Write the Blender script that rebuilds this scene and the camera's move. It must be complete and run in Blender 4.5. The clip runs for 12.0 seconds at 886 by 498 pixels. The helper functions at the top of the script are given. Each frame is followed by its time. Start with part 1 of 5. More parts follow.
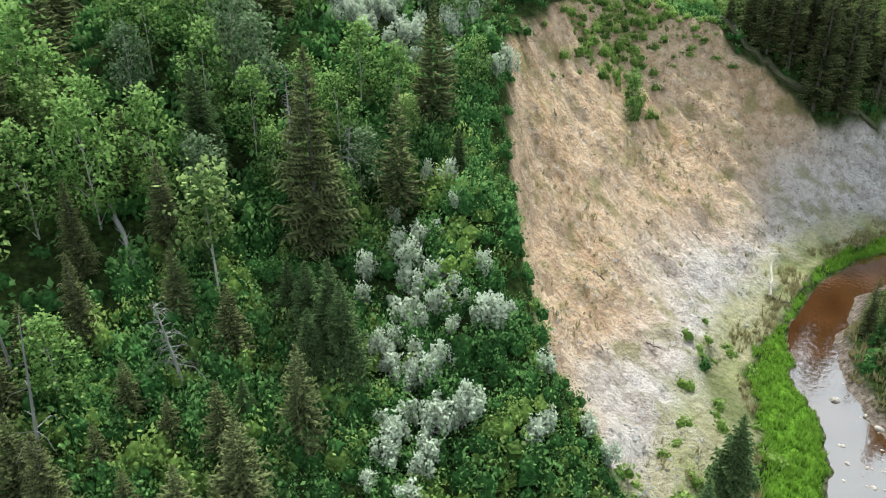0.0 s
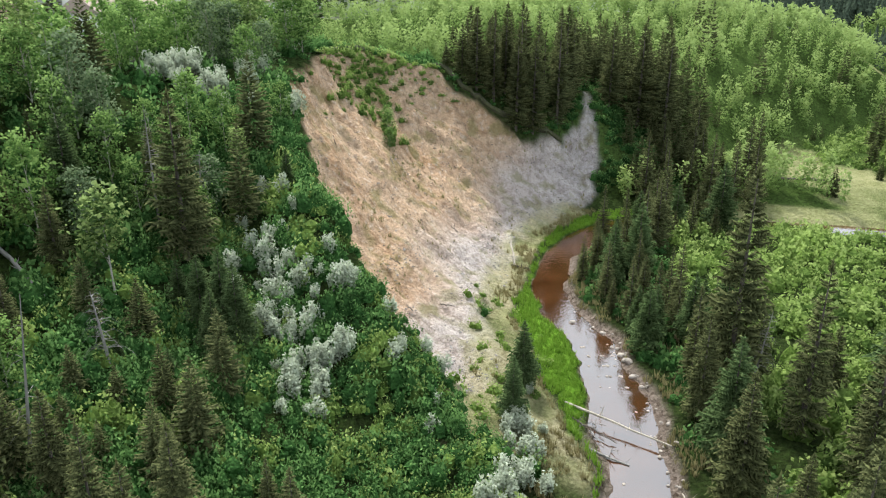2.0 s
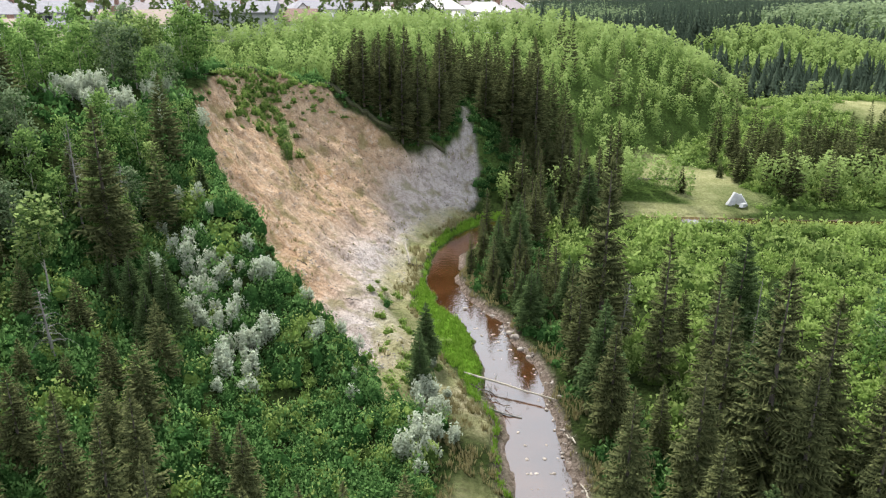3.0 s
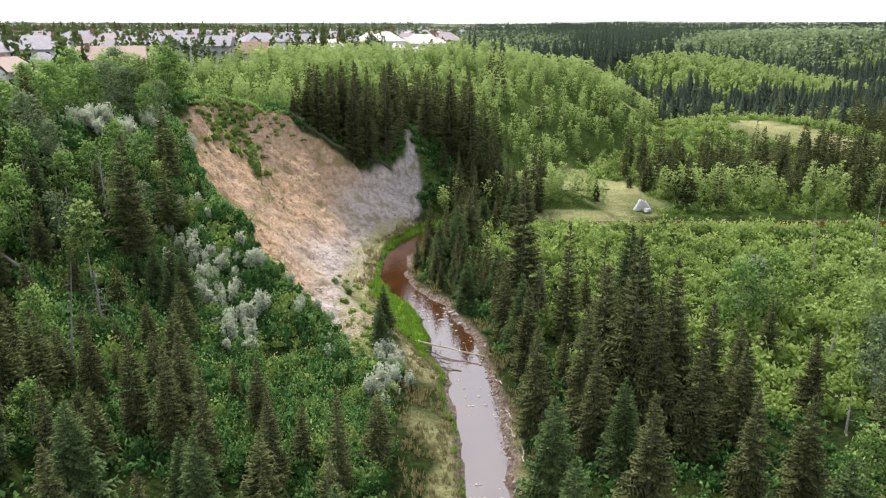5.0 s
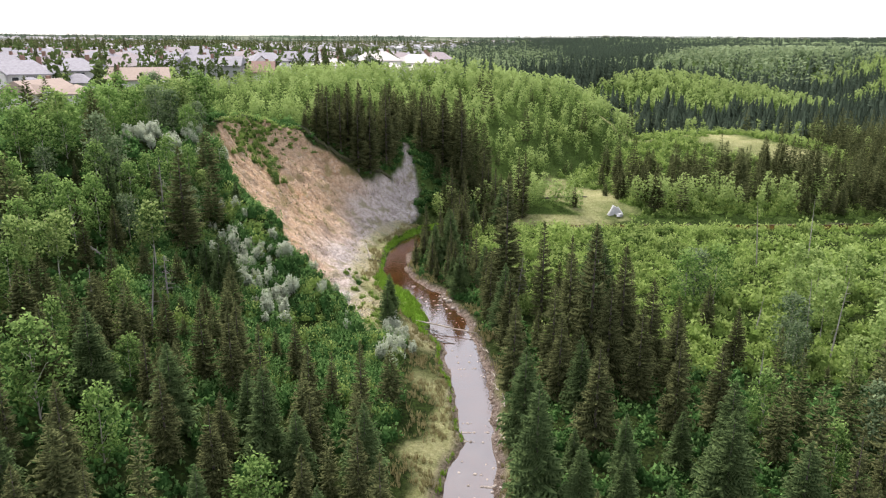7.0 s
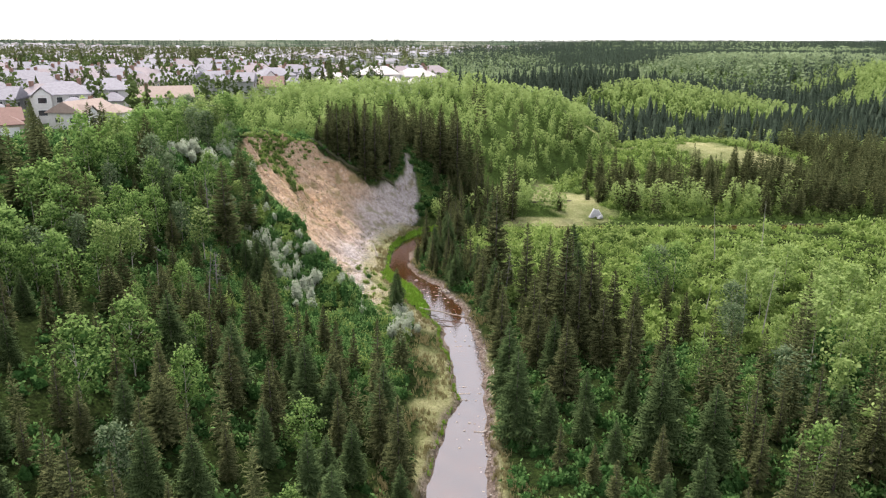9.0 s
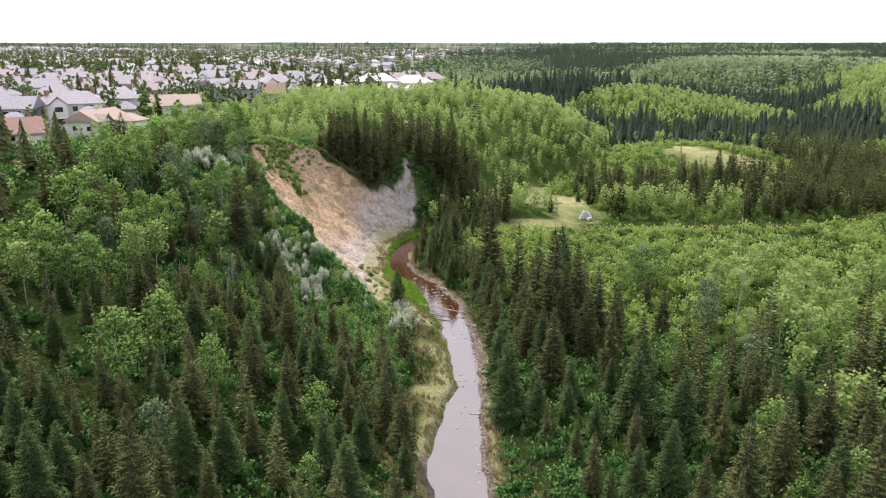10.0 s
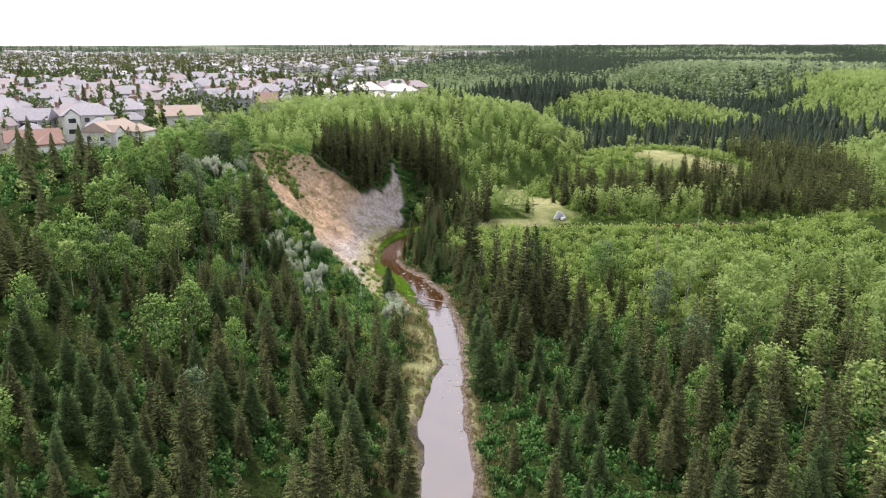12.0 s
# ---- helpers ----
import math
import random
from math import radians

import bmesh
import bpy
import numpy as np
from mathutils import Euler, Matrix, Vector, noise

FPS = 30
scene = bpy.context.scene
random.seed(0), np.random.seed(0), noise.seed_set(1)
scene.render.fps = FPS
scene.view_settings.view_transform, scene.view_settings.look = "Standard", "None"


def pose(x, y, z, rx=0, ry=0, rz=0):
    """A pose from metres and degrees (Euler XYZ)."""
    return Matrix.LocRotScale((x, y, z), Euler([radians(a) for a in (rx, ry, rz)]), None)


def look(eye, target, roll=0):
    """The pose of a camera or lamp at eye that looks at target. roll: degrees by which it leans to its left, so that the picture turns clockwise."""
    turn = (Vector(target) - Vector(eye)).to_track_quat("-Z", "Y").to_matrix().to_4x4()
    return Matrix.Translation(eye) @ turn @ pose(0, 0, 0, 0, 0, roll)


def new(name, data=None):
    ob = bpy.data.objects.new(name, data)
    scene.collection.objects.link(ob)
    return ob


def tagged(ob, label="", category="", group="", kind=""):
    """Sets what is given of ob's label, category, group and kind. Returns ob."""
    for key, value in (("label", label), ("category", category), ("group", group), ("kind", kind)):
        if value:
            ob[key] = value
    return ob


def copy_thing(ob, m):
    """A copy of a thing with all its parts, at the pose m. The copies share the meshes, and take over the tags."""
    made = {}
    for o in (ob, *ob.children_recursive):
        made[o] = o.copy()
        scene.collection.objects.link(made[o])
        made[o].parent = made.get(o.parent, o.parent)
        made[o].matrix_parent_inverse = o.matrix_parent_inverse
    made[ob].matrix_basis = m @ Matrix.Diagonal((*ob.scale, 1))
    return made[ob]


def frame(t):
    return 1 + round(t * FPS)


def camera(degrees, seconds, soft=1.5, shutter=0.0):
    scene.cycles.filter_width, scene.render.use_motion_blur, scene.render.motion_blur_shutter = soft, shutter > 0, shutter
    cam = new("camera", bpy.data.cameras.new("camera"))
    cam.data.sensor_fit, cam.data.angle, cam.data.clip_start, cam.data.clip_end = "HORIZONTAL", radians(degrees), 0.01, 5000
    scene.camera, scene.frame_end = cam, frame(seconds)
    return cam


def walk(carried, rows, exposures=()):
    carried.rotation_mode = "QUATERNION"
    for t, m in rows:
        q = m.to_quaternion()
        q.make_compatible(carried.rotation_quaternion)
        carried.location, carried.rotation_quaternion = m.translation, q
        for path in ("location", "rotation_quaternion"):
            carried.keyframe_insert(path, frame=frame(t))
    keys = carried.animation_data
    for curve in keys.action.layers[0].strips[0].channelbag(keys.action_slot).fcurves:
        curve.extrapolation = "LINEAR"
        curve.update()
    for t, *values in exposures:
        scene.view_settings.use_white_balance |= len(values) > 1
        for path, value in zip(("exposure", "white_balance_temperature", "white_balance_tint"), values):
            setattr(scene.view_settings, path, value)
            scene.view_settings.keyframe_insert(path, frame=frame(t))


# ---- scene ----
cam = camera(62.0, 12.0, soft=1.2)
PATH = [
    (0, (0.761, -0.058, 35.166), (-0.342, 1.383, 34.325), -0.1),
    (0.5, (0.939, -4.594, 35.246), (-0.03, -3.04, 34.443), 0.0),
    (1, (1.048, -9.1, 35.329), (0.228, -7.443, 34.564), 0.0),
    (1.5, (1.091, -13.554, 35.429), (0.441, -11.807, 34.703), 0.1),
    (2, (1.154, -18.035, 35.583), (0.677, -16.22, 34.89), 0.1),
    (2.5, (1.232, -22.538, 35.806), (0.917, -20.678, 35.141), 0.2),
    (3, (1.171, -27.032, 36.021), (0.998, -25.145, 35.38), 0.2),
    (3.2, (1.232, -28.906, 36.108), (1.104, -27.011, 35.479), 0.3),
    (4.8, (1.727, -44.171, 38.389), (1.703, -42.26, 37.797), 0.1),
    (5, (1.725, -45.979, 38.51), (1.704, -44.066, 37.928), 0.1),
    (5.5, (1.559, -50.238, 39.141), (1.55, -48.322, 38.565), 0.2),
    (6, (1.364, -54.701, 39.667), (1.363, -52.782, 39.104), 0.2),
    (6.5, (1.226, -59.15, 40.492), (1.229, -57.23, 39.934), 0.3),
    (7, (1.1, -63.755, 41.28), (1.104, -61.832, 40.728), 0.3),
    (7.2, (1.059, -65.644, 41.47), (1.063, -63.721, 40.923), 0.2),
    (8.8, (0.733, -80.394, 45.435), (0.744, -78.471, 44.884), -0.1),
    (9, (0.524, -82.327, 45.687), (0.539, -80.403, 45.143), 0.1),
    (9.5, (0.284, -86.986, 46.8), (0.305, -85.061, 46.259), 0.1),
    (10, (0.161, -91.368, 47.92), (0.187, -89.442, 47.38), 0.0),
    (10.5, (0.002, -95.593, 48.922), (0.036, -93.666, 48.385), 0.0),
    (11, (-0.081, -99.732, 49.914), (-0.039, -97.805, 49.378), -0.0),
    (11.5, (-0.184, -103.628, 50.789), (-0.134, -101.702, 50.255), -0.1),
    (12, (-0.342, -107.355, 51.458), (-0.274, -105.43, 50.922), -0.1),
]
walk(cam, [(t, look(eye, target, roll)) for t, eye, target, roll in PATH],
     exposures=[(0.0, 0.70, 6000, -4), (2.0, 0.62, 6200, 3), (3.2, 0.59, 6350, 6), (5.0, 0.48, 6450, 11), (7.0, 0.50, 6500, 13), (12.0, 0.51, 6500, 14)])



# ---- sky and light: bright, thinly overcast midday ----
world = bpy.data.worlds.new("overcast_sky")
scene.world = world
world.use_nodes = True
wn, wl = world.node_tree.nodes, world.node_tree.links
wn.clear()
sky = wn.new("ShaderNodeTexSky")
sky.sky_type, sky.sun_disc, sky.sun_elevation, sky.sun_rotation = "NISHITA", False, radians(55), radians(-28)
clear = wn.new("ShaderNodeBackground")
clear.inputs["Strength"].default_value = 0.06
wl.new(sky.outputs[0], clear.inputs["Color"])
veil = wn.new("ShaderNodeBackground")
coord, cloud, tint = wn.new("ShaderNodeTexCoord"), wn.new("ShaderNodeTexNoise"), wn.new("ShaderNodeValToRGB")
cloud.inputs["Scale"].default_value, cloud.inputs["Detail"].default_value = 2.2, 5
tint.color_ramp.elements[0].color, tint.color_ramp.elements[1].color = (0.90, 0.94, 1.0, 1), (1.0, 1.0, 1.0, 1)
tint.color_ramp.elements[0].position, tint.color_ramp.elements[1].position = 0.35, 0.6
wl.new(coord.outputs["Generated"], cloud.inputs["Vector"])
wl.new(cloud.outputs["Fac"], tint.inputs["Fac"])
wl.new(tint.outputs["Color"], veil.inputs["Color"])
veil.inputs["Strength"].default_value = 1.12
both, sky_out = wn.new("ShaderNodeAddShader"), wn.new("ShaderNodeOutputWorld")
wl.new(clear.outputs[0], both.inputs[0]), wl.new(veil.outputs[0], both.inputs[1]), wl.new(both.outputs[0], sky_out.inputs[0])
sun = new("sun", bpy.data.lights.new("sun", "SUN"))
sun.data.energy, sun.data.angle, sun.data.color = 5.0, radians(5), (1.0, 0.95, 0.87)
sun.matrix_world = look((-28, 52, 84), (0, 0, 0))


# ---- materials ----
def material(name):
    m = bpy.data.materials.new(name)
    m.use_nodes = True
    m.node_tree.nodes.clear()
    return m, m.node_tree.nodes, m.node_tree.links


def finish(m, shader):
    out = m.node_tree.nodes.new("ShaderNodeOutputMaterial")
    m.node_tree.links.new(shader, out.inputs["Surface"])
    return m


def blend(n, l, a, b, fac, mode="MIX"):
    """Mixes two colours (sockets or tuples) by a factor (socket or number)."""
    mix = n.new("ShaderNodeMix")
    mix.data_type, mix.blend_type = "RGBA", mode
    for socket, value in ((mix.inputs[0], fac), (mix.inputs[6], a), (mix.inputs[7], b)):
        if hasattr(value, "is_linked"):
            l.new(value, socket)
        else:
            socket.default_value = value if isinstance(value, (int, float)) else (*value, 1)
    return mix.outputs[2]


def grain(n, l, scale, detail=4, vector=None, low=0.35, high=0.65, rough=0.55):
    tex, ramp = n.new("ShaderNodeTexNoise"), n.new("ShaderNodeMapRange")
    tex.inputs["Scale"].default_value, tex.inputs["Detail"].default_value, tex.inputs["Roughness"].default_value = scale, detail, rough
    if vector is None:
        vector = n.new("ShaderNodeNewGeometry").outputs["Position"]
    l.new(vector, tex.inputs["Vector"])
    l.new(tex.outputs["Fac"], ramp.inputs["Value"])
    ramp.inputs["From Min"].default_value, ramp.inputs["From Max"].default_value = low, high
    return ramp.outputs["Result"]


def value(n, l, op, a, b):
    node = n.new("ShaderNodeMath")
    node.operation = op
    node.use_clamp = True
    for socket, v in zip(node.inputs, (a, b)):
        if hasattr(v, "is_linked"):
            l.new(v, socket)
        else:
            socket.default_value = v
    return node.outputs[0]


def attribute(n, name):
    a = n.new("ShaderNodeAttribute")
    a.attribute_name = name
    return a.outputs["Fac"]


def relief(n, l, height, strength, distance):
    b = n.new("ShaderNodeBump")
    b.inputs["Strength"].default_value, b.inputs["Distance"].default_value = strength, distance
    l.new(height, b.inputs["Height"])
    return b.outputs["Normal"]


def plain(name, dark, light, scale=3.0, rough=0.85, bump=0.3, stretch=None, depth=0.02):
    """A solid surface whose colour wanders between two tones at two scales."""
    m, n, l = material(name)
    vec = None
    if stretch:
        mapping = n.new("ShaderNodeMapping")
        mapping.inputs["Scale"].default_value = stretch
        l.new(n.new("ShaderNodeTexCoord").outputs["Object"], mapping.inputs["Vector"])
        vec = mapping.outputs["Vector"]
    big, fine = grain(n, l, scale * 0.2, 3, vec), grain(n, l, scale, 6, vec)
    tone = value(n, l, "ADD", value(n, l, "MULTIPLY", big, 0.45), value(n, l, "MULTIPLY", fine, 0.45))
    info = n.new("ShaderNodeObjectInfo")
    tone = value(n, l, "ADD", tone, value(n, l, "MULTIPLY", info.outputs["Random"], 0.25))
    p = n.new("ShaderNodeBsdfPrincipled")
    p.inputs["Roughness"].default_value = rough
    l.new(blend(n, l, dark, light, tone), p.inputs["Base Color"])
    if bump:
        l.new(relief(n, l, fine, bump, depth), p.inputs["Normal"])
    return finish(m, p.outputs[0])


def foliage(name, dark, light, tip=None, through_light=0.3, speckle=4.0):
    """Leaves or needles: tone varies from plant to plant and from spray to spray."""
    m, n, l = material(name)
    info, geo = n.new("ShaderNodeObjectInfo"), n.new("ShaderNodeNewGeometry")
    plant = value(n, l, "ADD", attribute(n, "tone"), value(n, l, "MULTIPLY", info.outputs["Random"], 0.8))
    tone = value(n, l, "ADD", value(n, l, "MULTIPLY", plant, 0.9), value(n, l, "MULTIPLY", geo.outputs["Random Per Island"], 0.22))
    colour = blend(n, l, dark, light, tone)
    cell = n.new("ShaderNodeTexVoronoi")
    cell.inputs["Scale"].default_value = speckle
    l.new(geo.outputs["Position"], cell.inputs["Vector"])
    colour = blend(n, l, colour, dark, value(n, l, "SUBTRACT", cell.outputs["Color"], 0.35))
    # tip lightens crown tops and shoot ends: sunlit look blended into the colour
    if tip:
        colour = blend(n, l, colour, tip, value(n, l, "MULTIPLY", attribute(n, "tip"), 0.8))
    d, t, mix = n.new("ShaderNodeBsdfDiffuse"), n.new("ShaderNodeBsdfTranslucent"), n.new("ShaderNodeMixShader")
    rough = relief(n, l, cell.outputs["Distance"], 0.8, -0.2)
    l.new(rough, d.inputs["Normal"])
    l.new(colour, d.inputs["Color"]), l.new(colour, t.inputs["Color"])
    mix.inputs["Fac"].default_value = through_light
    l.new(d.outputs[0], mix.inputs[1]), l.new(t.outputs[0], mix.inputs[2])
    return finish(m, mix.outputs[0])


# pale shoot tips, with sunlit ends and inner shade also in these colours
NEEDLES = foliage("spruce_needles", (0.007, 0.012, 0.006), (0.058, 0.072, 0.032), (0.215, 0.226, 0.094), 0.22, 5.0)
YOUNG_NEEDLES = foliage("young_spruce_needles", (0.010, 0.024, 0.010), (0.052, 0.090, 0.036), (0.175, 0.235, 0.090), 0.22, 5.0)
DARK_LEAF = foliage("garden_poplar_leaves", (0.022, 0.040, 0.014), (0.070, 0.100, 0.034), (0.11, 0.145, 0.05), 0.2, 3.0)
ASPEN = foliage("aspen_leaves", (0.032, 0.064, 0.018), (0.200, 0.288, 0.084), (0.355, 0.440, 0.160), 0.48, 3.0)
DARK_ASPEN = foliage("dark_aspen_leaves", (0.018, 0.048, 0.012), (0.125, 0.222, 0.056), (0.270, 0.385, 0.120), 0.45, 3.0)
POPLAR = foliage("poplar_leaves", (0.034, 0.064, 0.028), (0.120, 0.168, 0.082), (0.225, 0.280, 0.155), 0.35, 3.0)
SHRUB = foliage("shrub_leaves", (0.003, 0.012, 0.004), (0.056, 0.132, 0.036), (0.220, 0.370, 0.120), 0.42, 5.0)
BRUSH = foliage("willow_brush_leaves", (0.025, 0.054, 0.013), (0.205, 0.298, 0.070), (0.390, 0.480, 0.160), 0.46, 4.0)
SILVER = foliage("silverberry_leaves", (0.170, 0.205, 0.135), (0.350, 0.395, 0.290), (0.58, 0.615, 0.485), 0.35, 5.0)
# far woods: distance haze put into a bluer, paler foliage colour
FAR_NEEDLES = foliage("hazed_spruce_needles", (0.020, 0.032, 0.025), (0.058, 0.080, 0.056), (0.105, 0.130, 0.085), 0.15, 1.5)
FAR_LEAF = foliage("hazed_aspen_leaves", (0.050, 0.080, 0.046), (0.160, 0.215, 0.110), (0.250, 0.305, 0.165), 0.35, 1.5)
GRASS = foliage("grass_blades", (0.080, 0.180, 0.012), (0.160, 0.280, 0.030), (0.21, 0.33, 0.055), 0.35)
DRY = foliage("dry_grass_blades", (0.130, 0.120, 0.045), (0.250, 0.215, 0.105), (0.32, 0.28, 0.15), 0.3)
BARK = plain("spruce_bark", (0.035, 0.027, 0.022), (0.100, 0.082, 0.070), 6, 0.95, 0.6, (1, 1, 0.2))
PALE_BARK = plain("aspen_bark", (0.130, 0.122, 0.100), (0.330, 0.312, 0.265), 3, 0.8, 0.3, (1, 1, 2.5))
DEAD = plain("weathered_wood", (0.075, 0.070, 0.064), (0.210, 0.196, 0.178), 5, 0.9, 0.5, (1, 1, 0.15))
BLEACHED = plain("bleached_log", (0.190, 0.160, 0.125), (0.380, 0.335, 0.275), 4, 0.85, 0.4, (3, 3, 0.4))
STONE = plain("river_stone", (0.095, 0.076, 0.064), (0.360, 0.310, 0.270), 3, 0.8, 0.4)


def ground_material():
    m, n, l = material("valley_ground")
    pos = n.new("ShaderNodeNewGeometry").outputs["Position"]
    fine, mid, big = grain(n, l, 2.2, 8, pos), grain(n, l, 0.35, 5, pos), grain(n, l, 0.05, 4, pos)
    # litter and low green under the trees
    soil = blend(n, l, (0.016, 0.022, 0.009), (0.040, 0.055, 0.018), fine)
    tuft = n.new("ShaderNodeTexVoronoi")
    tuft.inputs["Scale"].default_value = 2.6
    l.new(pos, tuft.inputs["Vector"])
    soil = blend(n, l, soil, (0.062, 0.110, 0.024), value(n, l, "MULTIPLY", value(n, l, "SUBTRACT", 0.75, tuft.outputs["Distance"]), value(n, l, "ADD", value(n, l, "MULTIPLY", mid, 0.7), 0.15)))
    soil = blend(n, l, soil, (0.085, 0.135, 0.034), value(n, l, "MULTIPLY", attribute(n, "leafy"), value(n, l, "ADD", value(n, l, "MULTIPLY", fine, 0.6), 0.2)))
    # clay face: tan silt above and to one side, grey clay below, chalky streaks down the fall line
    down = n.new("ShaderNodeCombineXYZ")
    l.new(attribute(n, "run"), down.inputs[0]), l.new(attribute(n, "climb"), down.inputs[1])
    streak, wide = grain(n, l, 0.8, 6, down.outputs[0], 0.3, 0.7, 0.65), grain(n, l, 0.17, 4, down.outputs[0], 0.36, 0.64)
    crumbs = grain(n, l, 3.5, 8, pos, 0.3, 0.7, 0.7)
    tan = blend(n, l, (0.370, 0.205, 0.105), (0.620, 0.440, 0.300), streak)
    tan = blend(n, l, tan, (0.640, 0.475, 0.345), value(n, l, "MULTIPLY", wide, 0.6))
    grey = blend(n, l, (0.390, 0.315, 0.285), (0.580, 0.495, 0.462), streak)
    grey = blend(n, l, grey, (0.610, 0.552, 0.528), value(n, l, "MULTIPLY", wide, 0.6))
    face = blend(n, l, tan, grey, attribute(n, "clay"))
    face = blend(n, l, face, blend(n, l, (0.270, 0.250, 0.265), (0.580, 0.550, 0.565), streak), value(n, l, "MULTIPLY", attribute(n, "shale"), 0.65))
    clod = n.new("ShaderNodeTexVoronoi")
    clod.inputs["Scale"].default_value = 1.1
    warp = n.new("ShaderNodeVectorMath")
    warp.operation = "MULTIPLY_ADD"
    warble = n.new("ShaderNodeTexNoise")
    warble.inputs["Scale"].default_value, warble.inputs["Detail"].default_value = 1.5, 5
    l.new(pos, warble.inputs["Vector"])
    l.new(warble.outputs["Color"], warp.inputs[0])
    warp.inputs[1].default_value = (1.6, 1.6, 1.6)
    l.new(pos, warp.inputs[2])
    l.new(warp.outputs[0], clod.inputs["Vector"])
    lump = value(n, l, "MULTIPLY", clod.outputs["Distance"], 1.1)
    chips = grain(n, l, 1.3, 9, pos, 0.44, 0.60, 0.75)
    face = blend(n, l, face, (0.72, 0.64, 0.57), value(n, l, "MULTIPLY", value(n, l, "SUBTRACT", chips, 0.6), 0.9))
    # darker brown where the clod and crumb relief is low
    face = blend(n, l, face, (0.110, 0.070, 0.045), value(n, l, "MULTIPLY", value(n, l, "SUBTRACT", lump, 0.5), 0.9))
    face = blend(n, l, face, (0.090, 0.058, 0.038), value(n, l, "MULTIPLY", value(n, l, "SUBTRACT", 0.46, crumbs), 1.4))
    face = blend(n, l, face, (0.190, 0.180, 0.065), value(n, l, "MULTIPLY", value(n, l, "SUBTRACT", mid, 0.55), 1.3))
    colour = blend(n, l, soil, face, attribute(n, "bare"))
    dry = blend(n, l, (0.205, 0.220, 0.085), (0.420, 0.390, 0.215), value(n, l, "ADD", value(n, l, "MULTIPLY", fine, 0.5), value(n, l, "MULTIPLY", mid, 0.5)))
    colour = blend(n, l, colour, dry, attribute(n, "dry"))
    colour = blend(n, l, colour, blend(n, l, (0.300, 0.240, 0.150), (0.500, 0.430, 0.300), fine), attribute(n, "sand"))
    lush = blend(n, l, (0.085, 0.185, 0.015), (0.165, 0.285, 0.035), fine)
    colour = blend(n, l, colour, lush, attribute(n, "lush"))
    gravel = n.new("ShaderNodeTexVoronoi")
    gravel.inputs["Scale"].default_value = 3.2
    l.new(pos, gravel.inputs["Vector"])
    pebble = blend(n, l, (0.090, 0.065, 0.050), (0.300, 0.240, 0.205), gravel.outputs["Color"])
    colour = blend(n, l, colour, pebble, attribute(n, "stony"))
    town = blend(n, l, (0.085, 0.115, 0.040), (0.200, 0.195, 0.170), big)
    colour = blend(n, l, colour, town, attribute(n, "town"))
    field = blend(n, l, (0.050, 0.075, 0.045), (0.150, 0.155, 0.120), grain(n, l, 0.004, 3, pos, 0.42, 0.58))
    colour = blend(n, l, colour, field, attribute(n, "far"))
    p = n.new("ShaderNodeBsdfPrincipled")
    p.inputs["Roughness"].default_value = 0.95
    p.inputs["Specular IOR Level"].default_value = 0.0
    l.new(colour, p.inputs["Base Color"])
    height_map = value(n, l, "ADD", value(n, l, "MULTIPLY", crumbs, 0.35), value(n, l, "MULTIPLY", value(n, l, "SUBTRACT", 1.0, lump), 0.5))
    l.new(relief(n, l, height_map, 1.0, 0.9), p.inputs["Normal"])
    return finish(m, p.outputs[0])


def water_material():
    m, n, l = material("tea_brown_water")
    pos = n.new("ShaderNodeNewGeometry").outputs["Position"]
    p = n.new("ShaderNodeBsdfPrincipled")
    silt = grain(n, l, 0.25, 4, pos)
    deep = blend(n, l, (0.034, 0.013, 0.004), (0.060, 0.024, 0.009), silt)
    l.new(blend(n, l, deep, (0.060, 0.038, 0.026), value(n, l, "MULTIPLY", attribute(n, "shallow"), grain(n, l, 0.45, 5, pos, 0.35, 0.7))), p.inputs["Base Color"])
    p.inputs["Roughness"].default_value, p.inputs["IOR"].default_value = 0.04, 2.6
    l.new(relief(n, l, grain(n, l, 1.6, 4, pos), 0.12, 0.06), p.inputs["Normal"])
    return finish(m, p.outputs[0])


GROUND, WATER = ground_material(), water_material()


# ---- mesh helpers ----
def build(name, faces, mat, **values):
    """A mesh from separate faces (n, corners, 3), with point values by name."""
    groups = [np.asarray(f, np.float32) for f in (faces if isinstance(faces, list) else [faces]) if len(f)]
    me = bpy.data.meshes.new(name)
    verts = np.concatenate([g.reshape(-1, 3) for g in groups])
    sizes = np.concatenate([np.full(len(g), g.shape[1], np.int32) for g in groups])
    starts = np.concatenate([[0], np.cumsum(sizes)[:-1]]).astype(np.int32)
    me.vertices.add(len(verts)), me.loops.add(len(verts)), me.polygons.add(len(sizes))
    me.vertices.foreach_set("co", verts.ravel())
    me.loops.foreach_set("vertex_index", np.arange(len(verts), dtype=np.int32))
    me.polygons.foreach_set("loop_start", starts)
    for key, v in values.items():
        me.attributes.new(key, "FLOAT", "POINT").data.foreach_set("value", np.asarray(v, np.float32))
    me.update(calc_edges=True)
    me.materials.append(mat)
    return me


def hang(name, me, parent=None, label="", at=None):
    ob = new(name, me)
    if parent is not None:
        ob.parent = parent
    if at is not None:
        ob.matrix_basis = at
    return tagged(ob, label)


def part(name, bm, mat, parent, label=""):
    me = bpy.data.meshes.new(name)
    bm.to_mesh(me)
    bm.free()
    me.materials.append(mat)
    return hang(name, me, parent, label)


